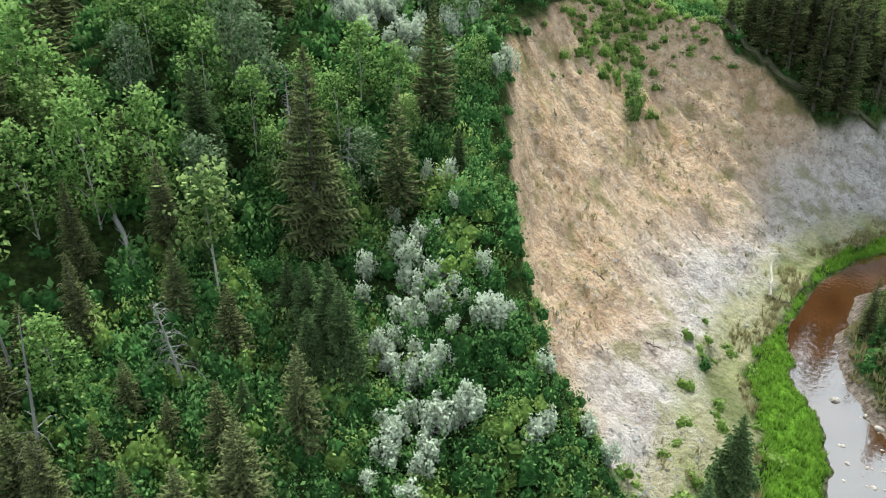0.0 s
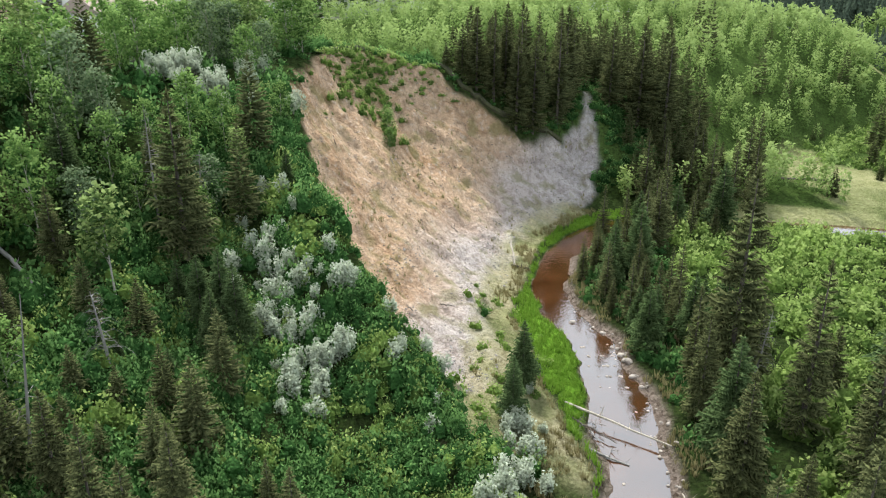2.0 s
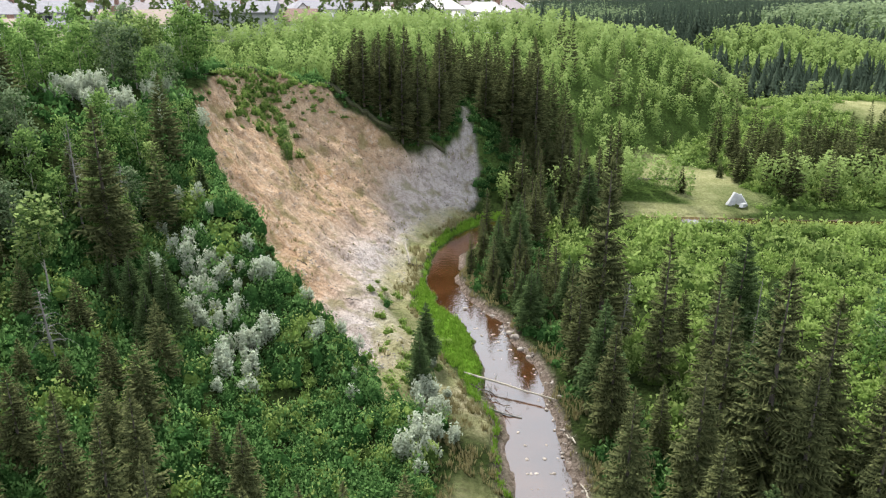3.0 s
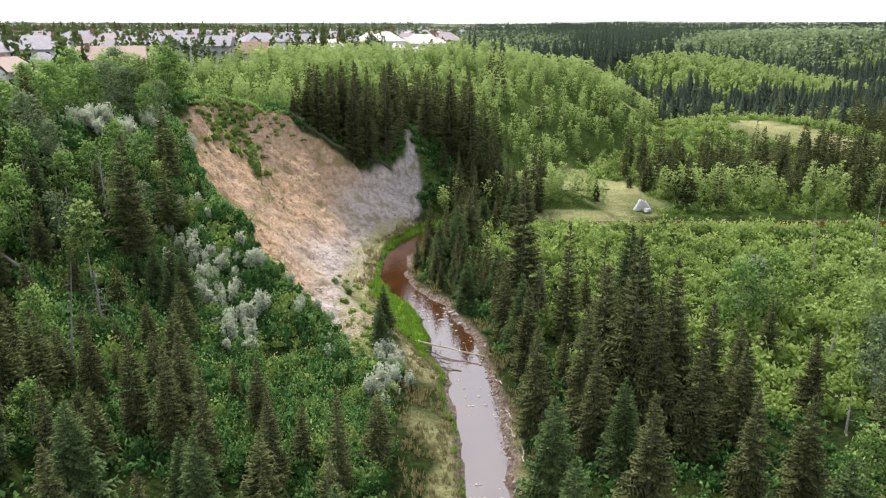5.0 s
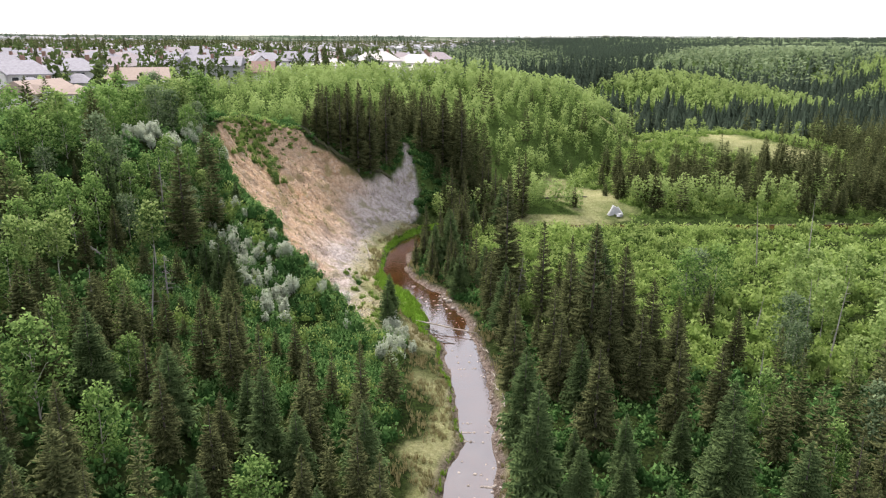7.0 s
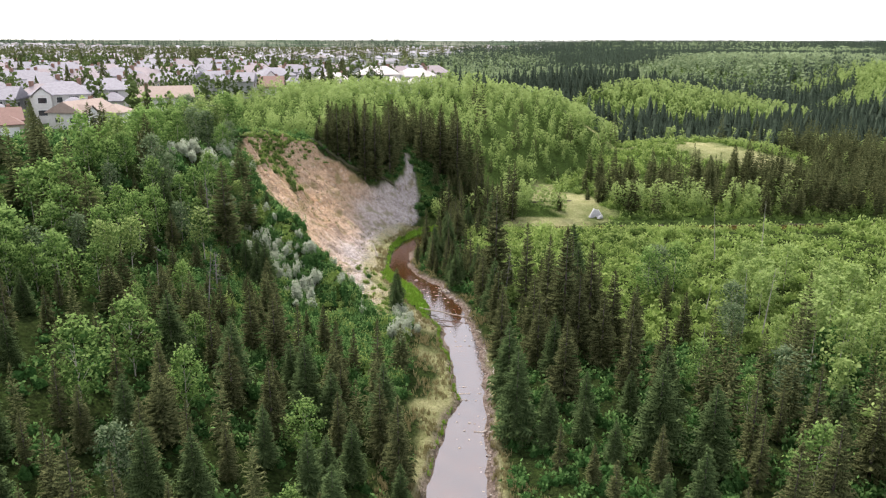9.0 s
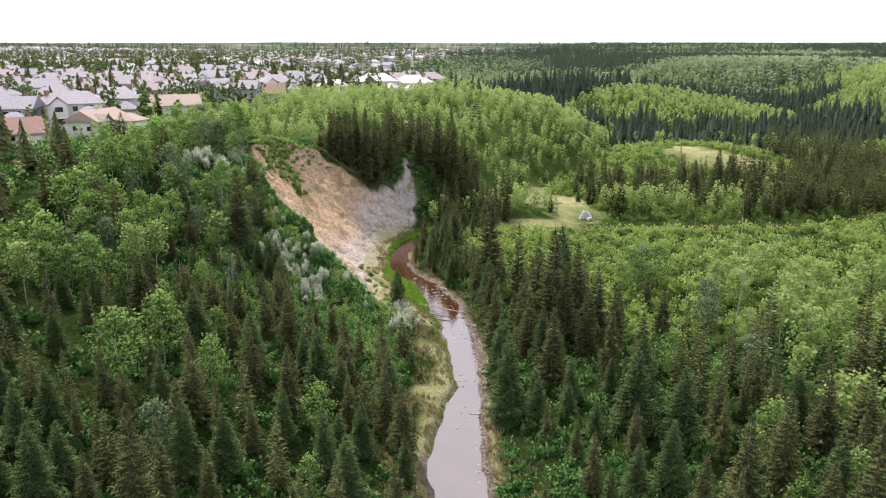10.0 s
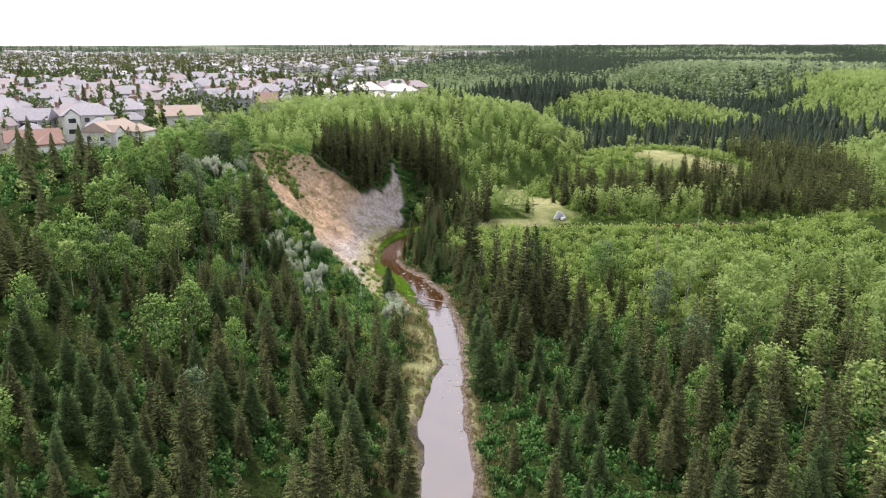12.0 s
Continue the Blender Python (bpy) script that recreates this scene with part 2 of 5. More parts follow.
def tube(points, radii, sides=7):
    """Quads of a tapering tube along points."""
    points = np.array(points, float)
    rings = []
    for i, p in enumerate(points):
        way = points[min(i + 1, len(points) - 1)] - points[max(i - 1, 0)]
        way = way / (np.linalg.norm(way) + 1e-9)
        a = np.cross(way, (0.3, 1, 0.2) if abs(way[2]) > 0.7 else (0, 0, 1))
        a /= np.linalg.norm(a)
        b = np.cross(way, a)
        ang = np.linspace(0, 2 * np.pi, sides, endpoint=False)[:, None]
        rings.append(p + radii[i] * (np.cos(ang) * a + np.sin(ang) * b))
    quads = []
    for r0, r1 in zip(rings[:-1], rings[1:]):
        quads.append(np.stack([r0, np.roll(r0, -1, 0), np.roll(r1, -1, 0), r1], 1))
    return np.concatenate(quads)


def leaves(rng, centres, spread, size, up=0.4):
    """Rhombic leaf sprays scattered round centres. Returns quads."""
    n = len(centres)
    p = centres + rng.normal(0, 1, (n, 3)) * spread
    a = rng.normal(0, 1, (n, 3))
    a /= np.linalg.norm(a, axis=1, keepdims=True)
    nrm = rng.normal(0, 1, (n, 3)) + np.array([0, 0, up * 3])
    b = np.cross(nrm, a)
    b /= np.linalg.norm(b, axis=1, keepdims=True) + 1e-9
    s = size * rng.uniform(0.6, 1.3, (n, 1))
    a, b = a * s, b * s * 0.62
    return np.stack([p - a, p - b + a * 0.15, p + a, p + b + a * 0.15], 1)


# ---- shape of the land ----
CREEK = [(3, -400, 3.2), (1, -120, 3.2), (2.5, -50, 3.2), (3, -22, 3.1), (2.6, -16, 3.1), (3, -9, 2.9), (4.2, 0, 2.2), (5.3, 6, 1.4), (5.1, 14, 2.0),
         (4.6, 21, 2.6), (3.9, 27, 2.5), (3.4, 31, 2.6), (2.2, 38, 3.0), (0.8, 45, 2.3), (-1.4, 52.5, 2.0), (-4.6, 57, 2.0), (-6.9, 62, 1.9),
         (-7.6, 67, 2.0), (-7.6, 76, 2.1), (-5, 85, 2.1), (0, 92, 2.4), (8, 96, 2.6), (25, 97.5, 2.8), (55, 98, 3), (90, 99, 3), (112, 102, 2.5)]
# left valley wall: foot of the slope (x, y), then width and height of the steep part, width of the gentle part above
WALL = [(-14, -400, 60, 22, 60), (-13, -60, 60, 22, 60), (-9, 10, 70, 22, 60), (-10, 38, 38, 23, 50), (-13.5, 62, 27, 23.5, 40), (-13.5, 78, 26, 23.5, 50),
        (-11, 88, 20, 20, 60), (-5, 100, 13, 16, 45), (12, 110, 18, 12, 48), (28, 138, 20, 16, 45), (61, 174, 19, 17, 50), (76, 222, 32, 19, 40), (52, 285, 50, 20, 45), (0, 335, 50, 20, 50), (-50, 410, 50, 22, 60), (-70, 620, 60, 22, 80), (-60, 900, 60, 22, 80)]
RIGHT = [(95, -400), (88, -40), (92, 20), (122, 70), (150, 130), (165, 200), (185, 290), (205, 420), (180, 620), (140, 900)]
SCAR = [(-40, 80), (-40, 67), (-36.5, 58), (-31.5, 51.5), (-27, 44), (-22.5, 39.5), (-18, 35.5), (-14.5, 34), (-10.5, 33), (-8, 37), (-10, 47), (-13, 53), (-12, 63), (-13, 78), (-9, 89),
        (-3.5, 101), (-5, 108), (-6.8, 116), (-8.6, 115), (-9.2, 107), (-10.5, 102.5), (-13, 101), (-17, 98.3), (-21, 95.8), (-25.5, 95), (-29.5, 96), (-34, 90.5)]
# crest of the wooded nose beside the clay face: (x, y, rise above the slope, breadth)
NOSE = [(-40, 62, 0.5, 5), (-35, 55, 2.5, 5), (-30.5, 48.5, 4.0, 4.5), (-26, 41, 5.5, 4.5), (-21, 35, 5.0, 7), (-16, 30, 4.0, 9), (-12, 27, 1.2, 9)]


def along(px, py, line):
    """Signed distance (positive on the left of the line's way) and the values carried by the line, nearest to each point."""
    line = np.array(line, float)
    best = np.full(px.shape, 1e18)
    side = np.ones(px.shape)
    carried = [np.zeros(px.shape) for _ in range(line.shape[1] - 2)]
    for a, b in zip(line[:-1], line[1:]):
        ux, uy = b[0] - a[0], b[1] - a[1]
        k = np.clip(((px - a[0]) * ux + (py - a[1]) * uy) / (ux * ux + uy * uy), 0, 1)
        dx, dy = px - a[0] - k * ux, py - a[1] - k * uy
        d2 = dx * dx + dy * dy
        near = d2 < best
        best = np.where(near, d2, best)
        side = np.where(near, np.sign(ux * dy - uy * dx + 1e-9), side)
        for i in range(len(carried)):
            carried[i] = np.where(near, a[i + 2] + k * (b[i + 2] - a[i + 2]), carried[i])
    return np.sqrt(best) * side, carried


def inside(px, py, ring):
    """Distance to a closed ring, positive inside."""
    d = np.abs(along(px, py, list(ring) + [ring[0]])[0])
    odd = np.zeros(px.shape, bool)
    for (x0, y0), (x1, y1) in zip(ring, list(ring[1:]) + [ring[0]]):
        cross = ((y0 > py) != (y1 > py)) & (px < (x1 - x0) * (py - y0) / (y1 - y0 + 1e-12) + x0)
        odd ^= cross
    return np.where(odd, d, -d)


def ease(u):
    u = np.clip(u, 0, 1)
    return u * u * (3 - 2 * u)


def lumps(px, py, size, seed=0):
    """Smooth value noise between -1 and 1."""
    x, y = px / size + seed * 17.3, py / size - seed * 9.7
    i, j = np.floor(x), np.floor(y)
    u, v = x - i, y - j
    u, v = u * u * (3 - 2 * u), v * v * (3 - 2 * v)

    def h(a, b):
        n = np.sin(a * 127.1 + b * 311.7 + seed * 74.7) * 43758.5453
        return (n - np.floor(n)) * 2 - 1
    return (h(i, j) * (1 - u) + h(i + 1, j) * u) * (1 - v) + (h(i, j + 1) * (1 - u) + h(i + 1, j + 1) * u) * v


def land(px, py):
    """Height of the ground, and how bare, lush, dry and stony it is."""
    px, py = np.asarray(px, float), np.asarray(py, float)
    c, (half,) = along(px, py, CREEK)
    e = np.abs(c) + 0.5 * lumps(px, py, 3.1, 2) + 0.25 * lumps(px, py, 1.1, 3) - half
    z = np.where(e < 0, -0.55 * ease(-e / 1.5), 0.75 * ease(e / 1.3) + 1.5 * ease((e - 1) / 9))
    d, (wc, hc, wg) = along(px, py, WALL)
    u = np.clip(d / wc, 0, 1)
    in_scar = inside(px, py, SCAR)
    hollow = ease(in_scar / 5 + 0.45)
    steep = (1 - (1 - u) ** 1.15) * (1 - hollow) + u ** 1.35 * hollow
    z = z + np.where(d > 0, hc * steep + (25.0 - hc) * ease((d - wc * 0.8) / wg), 0)
    off, (rise, broad) = along(px, py, NOSE)
    z = z + rise * np.exp(-(off / np.where(off > 0, broad, 5.0)) ** 2) * (1 - 0.9 * hollow)
    r = -along(px, py, RIGHT)[0]
    z = z + 25 * ease(r / 85)
    z = z + 10 * np.exp(-(((px - 125) / 62) ** 2 + ((py - 298) / 46) ** 2)) + 17 * np.exp(-(((px - 75) / 90) ** 2 + ((py - 350) / 52) ** 2)) + 8.5 * np.exp(-(((px - 95) / 52) ** 2 + ((py - 180) / 34) ** 2))
    far = np.hypot(px, py)
    z = z + (24.5 - z) * ease((far - 520) / 400) + 19 * ease((far - 900) / 3500) + 5 * ease((far - 800) / 600) * lumps(px, py, 700, 5)
    slope = np.clip(d / 14, 0, 1)
    z = z + slope * (0.9 * lumps(px, py, 13, 1) + 0.35 * lumps(px, py, 4.3, 6)) + 0.25 * lumps(px, py, 6, 7) * ease(e / 5)
    k = in_scar + 0.9 * lumps(px, py, 3.7, 8) + 0.5 * lumps(px, py, 1.3, 9)
    bare = ease(k / 1.2 + 0.2)
    # gullies run down the face
    run = np.arctan2(py - 70, px + 60) * 45
    rills = np.abs(lumps(run, d * 0.3, 1.5, 11)) * 0.6 + np.abs(lumps(run, d * 0.2, 3.9, 12)) * 1.0
    z = z - bare * np.clip(d / 6, 0, 1) * (1.1 * ease(k / 3) + rills - 0.5) + bare * (0.30 * lumps(px, py, 0.95, 13) + 0.45 * lumps(px + 0.6 * py, py, 2.1, 14) + 0.6 * np.abs(lumps(px, py, 4.0, 15)))
    return z, c, e, d, k, bare


# ---- ground and creek ----
def spaced(stops):
    out = []
    for a, b, step in stops:
        out.append(np.arange(a, b - step * 0.4, step))
    return np.concatenate(out + [[stops[-1][1]]])


gx = spaced([(-4600, -1000, 300), (-1000, -300, 50), (-300, -110, 8), (-110, -46, 2), (-46, 14, 0.42), (14, 60, 1.6), (60, 260, 6), (260, 1000, 45), (1000, 4600, 300)])
gy = spaced([(-1500, -300, 150), (-300, -70, 10), (-70, 26, 1.2), (26, 120, 0.5), (120, 260, 4), (260, 700, 14), (700, 1500, 70), (1500, 4600, 300)])
GX, GY = np.meshgrid(gx, gy)
gz, creek_d, bank_d, wall_d, scar_d, bare = land(GX, GY)
far_d = np.hypot(GX, GY)


def town_zone(x, y):
    return ease((along(x, y, [(-400, 36), (-120, 50), (-96, 58), (-76, 72), (-67, 96), (-62, 130), (-56, 162), (-44, 182), (-28, 190), (0, 198), (8, 225), (4, 262), (-14, 300), (-70, 400), (-60, 640), (60, 1000), (300, 1700)])[0]) / 8)


me = bpy.data.meshes.new("ground")
nx, ny = len(gx), len(gy)
idx = np.arange(nx * ny).reshape(ny, nx)
quads = np.stack([idx[:-1, :-1], idx[:-1, 1:], idx[1:, 1:], idx[1:, :-1]], -1).reshape(-1, 4)
me.from_pydata(np.stack([GX.ravel(), GY.ravel(), gz.ravel()], 1), [], quads)
me.polygons.foreach_set("use_smooth", np.ones(len(quads), bool))
left_bank = (creek_d > 0)
verge = np.interp(GY, [8, 16, 26, 34, 42, 50, 58, 62, 66, 74, 84, 92], [0.4, 0.6, 0.8, 1.2, 4.0, 5.0, 3.0, 1.0, 0.6, 0.7, 1.3, 2.0])
lush = ease((verge - bank_d + 0.8 * lumps(GX, GY, 1.7, 21)) / 0.8) * ease((bank_d - 0.1) / 0.4) * left_bank * ease((GY + 12) / 6) * ease((100 - GY) / 6) * np.where(GY < 14, ease(lumps(GX, GY, 3.5, 26) * 2 + 0.6), 1)


def meadow(x, y):
    w = 0.35 * lumps(x, y, 9, 51) + 0.18 * lumps(x, y, 3.5, 52)
    a = np.hypot((x - 38 + 0.25 * (y - 116)) / 9, (y - 118) / 19) + w
    b = np.hypot((x - 28) / 17, (y - 102) / 3.2) + w
    c = np.hypot((0.78 * (x - 98) - 0.62 * (y - 166)) / 27, (0.62 * (x - 98) + 0.78 * (y - 166)) / 11) + w
    c = np.minimum(c, np.hypot((0.80 * (x - 54) - 0.60 * (y - 190)) / 15, (0.60 * (x - 54) + 0.80 * (y - 190)) / 2.6) + w)
    return ease(1 - (np.minimum(np.minimum(a, b), c) - 0.85) * 4)


dry1 = meadow(GX, GY) * (0.75 + 0.35 * lumps(GX, GY, 7, 53))
strip = ease((np.where(left_bank, 4.4, 2.6) - bank_d + 1.8 * lumps(GX, GY, 5, 25)) / 1.2) * ease((bank_d - 0.3) / 0.6) * ease((24 - GY) / 10) * ease((GY + 48) / 10)
apron = left_bank * ease((2.5 - wall_d) / 2.5) * ease((bank_d - verge) / 0.8) * ease((GY - 24) / 6) * ease((97 - GY) / 5) * (GX < 2)
dry = np.clip(dry1 + strip * 0.8 + apron * (0.75 + 0.4 * lumps(GX, GY, 2.7, 22)), 0, 1)
stony = ease((1.2 - np.abs(bank_d - 0.2)) / 0.8) * np.where(left_bank, ease((GY - 38) / -6) * 0.7, 1.0) * (np.abs(GY) < 130) * (GX < 30)
stony = np.maximum(stony, ease((-bank_d) / 0.2))
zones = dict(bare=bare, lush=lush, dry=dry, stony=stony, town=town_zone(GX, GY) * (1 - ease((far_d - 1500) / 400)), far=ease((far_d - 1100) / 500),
             clay=ease((GX + 24 - np.abs(70 - GY) * 0.13 + 2.5 * lumps(GX, GY, 6, 23)) / 7), run=np.arctan2(GY - 70, GX + 60) * 45, climb=wall_d * 0.22,
             leafy=ease((GY - 96) / 10) * (1 - bare), shale=ease((GX + 17 + 1.5 * lumps(GX, GY, 4, 28)) / 15) * ease((GY - 70) / 18), sand=apron * (0.2 + 0.5 * lumps(GX, GY, 2.1, 27)))
for key, v in zones.items():
    me.attributes.new(key, "FLOAT", "POINT").data.foreach_set("value", np.clip(v, -1e3, 1e3).astype(np.float32).ravel() if key in ("run", "climb") else np.clip(v, 0, 1).astype(np.float32).ravel())
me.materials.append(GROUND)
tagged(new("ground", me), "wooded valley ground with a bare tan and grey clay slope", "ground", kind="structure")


def height(x, y):
    return float(land(np.array([x]), np.array([y]))[0][0])


# water lies in the channel; its edges run under the banks
line = np.array(CREEK, float)
t_in = np.cumsum(np.r_[0, np.hypot(*np.diff(line[:, :2], axis=0).T)])
t_out = np.arange(0, t_in[-1], 2.0)
mid_line = np.stack([np.interp(t_out, t_in, line[:, k]) for k in range(3)], 1)
way = np.gradient(mid_line[:, :2], axis=0)
way /= np.linalg.norm(way, axis=1, keepdims=True)
side = np.stack([-way[:, 1], way[:, 0]], 1)
reach = (mid_line[:, 2] + 1.3)[:, None]
left, right = mid_line[:, :2] + side * reach, mid_line[:, :2] - side * reach
flat = np.zeros((len(left), 1))
left, right = np.hstack([left, flat]), np.hstack([right, flat])
shallow = np.interp(mid_line[:, 1], [-60, -10, 8, 16, 24, 30, 40, 45, 49, 56, 60], [0.5, 0.6, 0.8, 0.35, 0.1, 0.0, 0.1, 0.8, 0.8, 0.2, 0.0])
shallow = np.stack([shallow[:-1], shallow[1:], shallow[1:], shallow[:-1]], 1).ravel()
tagged(new("water", build("water", np.stack([right[:-1], right[1:], left[1:], left[:-1]], 1), WATER, shallow=shallow)), "shallow tea-brown creek reflecting the white sky", "creek", kind="structure")


# ---- plants ----
def spruce_crown(seed, tall=12.0, wide=2.1, low=0.8, gaps=0.12, step=0.42, per=8, twigs=5):
    """Whorls of drooping sprays. Returns triangles and a value that is high at the shoot tips."""
    rng = np.random.default_rng(seed)
    tris, tips = [], []
    z = low
    while z < tall - 0.25:
        u = (z - low) / (tall - low)
        r = wide * (1 - u) ** 0.85 * (0.72 + 0.28 * min(1, u * 6)) + 0.1
        n = max(4, int(per * (0.55 + 0.6 * (1 - u))))
        turn = rng.uniform(0, 6.28)
        for k in range(n):
            if rng.random() < gaps:
                continue
            az, L = turn + 6.283 * k / n + rng.normal(0, 0.18), r * rng.uniform(0.68, 1.18)
            d = np.array([math.cos(az), math.sin(az), 0])
            s = np.array([-d[1], d[0], 0])
            rise, z0 = 0.35 * u - rng.uniform(0.12, 0.36) * (1 - u), z + rng.normal(0, 0.12)

            def at(q):
                return np.array([0, 0, z0]) + d * L * q + np.array([0, 0, L * (rise * q + 0.22 * q * q * q)])
            w = 0.09 * L + 0.05
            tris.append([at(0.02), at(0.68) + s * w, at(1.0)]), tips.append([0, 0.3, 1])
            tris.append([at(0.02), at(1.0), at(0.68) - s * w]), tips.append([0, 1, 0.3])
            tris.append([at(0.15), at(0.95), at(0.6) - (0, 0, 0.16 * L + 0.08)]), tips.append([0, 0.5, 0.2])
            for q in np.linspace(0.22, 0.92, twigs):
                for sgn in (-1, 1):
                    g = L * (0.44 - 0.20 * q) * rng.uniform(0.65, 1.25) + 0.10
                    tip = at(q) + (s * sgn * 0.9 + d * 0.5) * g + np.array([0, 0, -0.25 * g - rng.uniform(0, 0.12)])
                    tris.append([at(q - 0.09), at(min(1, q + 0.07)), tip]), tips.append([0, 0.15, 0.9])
        z += step * rng.uniform(0.8, 1.2) * (1.05 - 0.35 * u)
    for k in range(5):
        az = k * 1.257
        tris.append([(0, 0, tall - 0.9), (0.16 * math.cos(az), 0.16 * math.sin(az), tall - 0.7), (0, 0, tall + 0.15)]), tips.append([0, 0.6, 1])
    return np.array(tris), np.array(tips)


def as_mesh(name, tris, tips, mat):
    return build(name, tris, mat, tip=np.asarray(tips).ravel())


def spruce(seed, name="spruce_tree", label="", needles=None, **kw):
    needles = needles or NEEDLES
    thing = tagged(new(name), label, "tree", "spruces of the creek valley")
    tall = kw.get("tall", 12.0)
    hang("trunk", build("trunk", tube([(0, 0, -0.6), (0, 0, tall * 0.4), (0.03, 0, tall * 0.93)], [0.19, 0.12, 0.02]), BARK), thing)
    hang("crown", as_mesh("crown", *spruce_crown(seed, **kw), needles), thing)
    return thing


def aspen_parts(seed, tall=11.0, wide=2.3, base=0.16, clumps=34, per=44, leaf=0.24):
    rng = np.random.default_rng(seed)
    lean = rng.normal(0, 0.35, 2)

    def axis(z):
        q = z / tall
        return np.array([lean[0] * q * q, lean[1] * q * q, z])
    wood = [tube([axis(z) + (0, 0, -0.6 * (z == 0)) for z in np.linspace(0, tall * 0.92, 6)], np.linspace(0.10, 0.02, 6))]
    centres = []
    for i in range(clumps):
        q = base + (1 - base) * ((i + rng.random()) / clumps)
        v = (q - base) / (1 - base)
        r = wide * math.sin(math.pi * min(0.97, 0.18 + 0.80 * v)) ** 0.7 * rng.uniform(0.35, 1.1)
        az = i * 2.4 + rng.normal(0, 0.5)
        c = axis(tall * q) + (r * math.cos(az), r * math.sin(az), 0.25 * r)
        centres.append(c)
        if i % 3 == 0 and v < 0.85:
            wood.append(tube([axis(max(0.2, tall * q - 0.7 * r - 0.3)), (axis(tall * q - 0.3 * r) + c) / 2, c], [0.04, 0.028, 0.012], 4))
    centres = np.array(centres)
    size = rng.uniform(0.7, 1.3, clumps)
    who = np.repeat(np.arange(clumps), per)
    quads = leaves(rng, centres[who], (0.62 * size[who])[:, None] * np.array([1, 1, 0.8]), leaf)
    # leaves above each clump's middle are lighter, top light painted in
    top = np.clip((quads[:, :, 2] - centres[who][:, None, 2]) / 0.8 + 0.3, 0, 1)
    return np.concatenate(wood), quads, top


def aspen(seed, leaf_mat, name="aspen_tree", label="", **kw):
    wood, quads, top = aspen_parts(seed, **kw)
    thing = tagged(new(name), label, "tree", "leafy trees of the slopes")
    hang("trunk", build("trunk", wood, PALE_BARK), thing, "pale smooth bark")
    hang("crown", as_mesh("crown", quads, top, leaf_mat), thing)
    return thing


def clump(seed, r=1.25, tall=1.25, n=28, leaf=0.21, lobes=3):
    """A low leafy bush as quads: a lumpy inner mass with leaf sprays standing out of it."""
    rng = np.random.default_rng(seed)
    hulls, sprays = [], []
    for k in range(lobes):
        a0, off = rng.uniform(0, 6.28), r * (0.45 if lobes > 1 else 0)
        mid = np.array([math.cos(a0) * off, math.sin(a0) * off, 0])
        rr, tt = r * rng.uniform(0.45, 0.8), tall * rng.uniform(0.6, 1.15)
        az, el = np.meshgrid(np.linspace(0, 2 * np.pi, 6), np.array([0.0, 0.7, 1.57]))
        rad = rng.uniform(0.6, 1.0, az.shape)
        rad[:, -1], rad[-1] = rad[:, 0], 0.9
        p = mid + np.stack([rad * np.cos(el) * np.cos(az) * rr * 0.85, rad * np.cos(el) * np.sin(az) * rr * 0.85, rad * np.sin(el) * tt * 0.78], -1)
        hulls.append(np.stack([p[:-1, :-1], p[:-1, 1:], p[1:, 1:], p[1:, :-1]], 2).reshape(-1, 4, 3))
        m = n // lobes
        v = rng.normal(0, 1, (m, 3))
        v /= np.linalg.norm(v, axis=1, keepdims=True)
        v[:, 2] = np.abs(v[:, 2])
        sprays.append(leaves(rng, mid + v * (rr, rr, tt) * rng.uniform(0.8, 1.2, (m, 1)), 0.08, leaf, 0.3))
    hull, quads = np.concatenate(hulls), np.concatenate(sprays)
    # inner mass stays dark, spray tops pale: shading painted through the tip values
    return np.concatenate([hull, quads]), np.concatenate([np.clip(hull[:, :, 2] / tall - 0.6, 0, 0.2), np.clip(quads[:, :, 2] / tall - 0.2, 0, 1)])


def plumes(seed, n=12, tall=1.9):
    """Silverberry: upright silvery wands from one root."""
    rng = np.random.default_rng(seed)
    wood, centres = [], []
    for i in range(n):
        az, out = rng.uniform(0, 6.28), rng.uniform(0.1, 1.0)
        top = np.array([out * math.cos(az), out * math.sin(az), tall * rng.uniform(0.6, 1.1)])
        wood.append(tube([(0, 0, -0.2), top * (0.45, 0.45, 0.5), top], [0.03, 0.02, 0.008], 4))
        centres += [top * (0.7 + 0.3 * q, 0.7 + 0.3 * q, q) for q in np.linspace(0.35, 1.0, 7)]
    c = np.repeat(np.array(centres), 8, 0)
    quads = leaves(rng, c, np.array([0.15, 0.15, 0.15]), 0.14, 0.5)
    return np.concatenate(wood), quads, np.clip(quads[:, :, 2] / tall, 0, 1) * 0.8


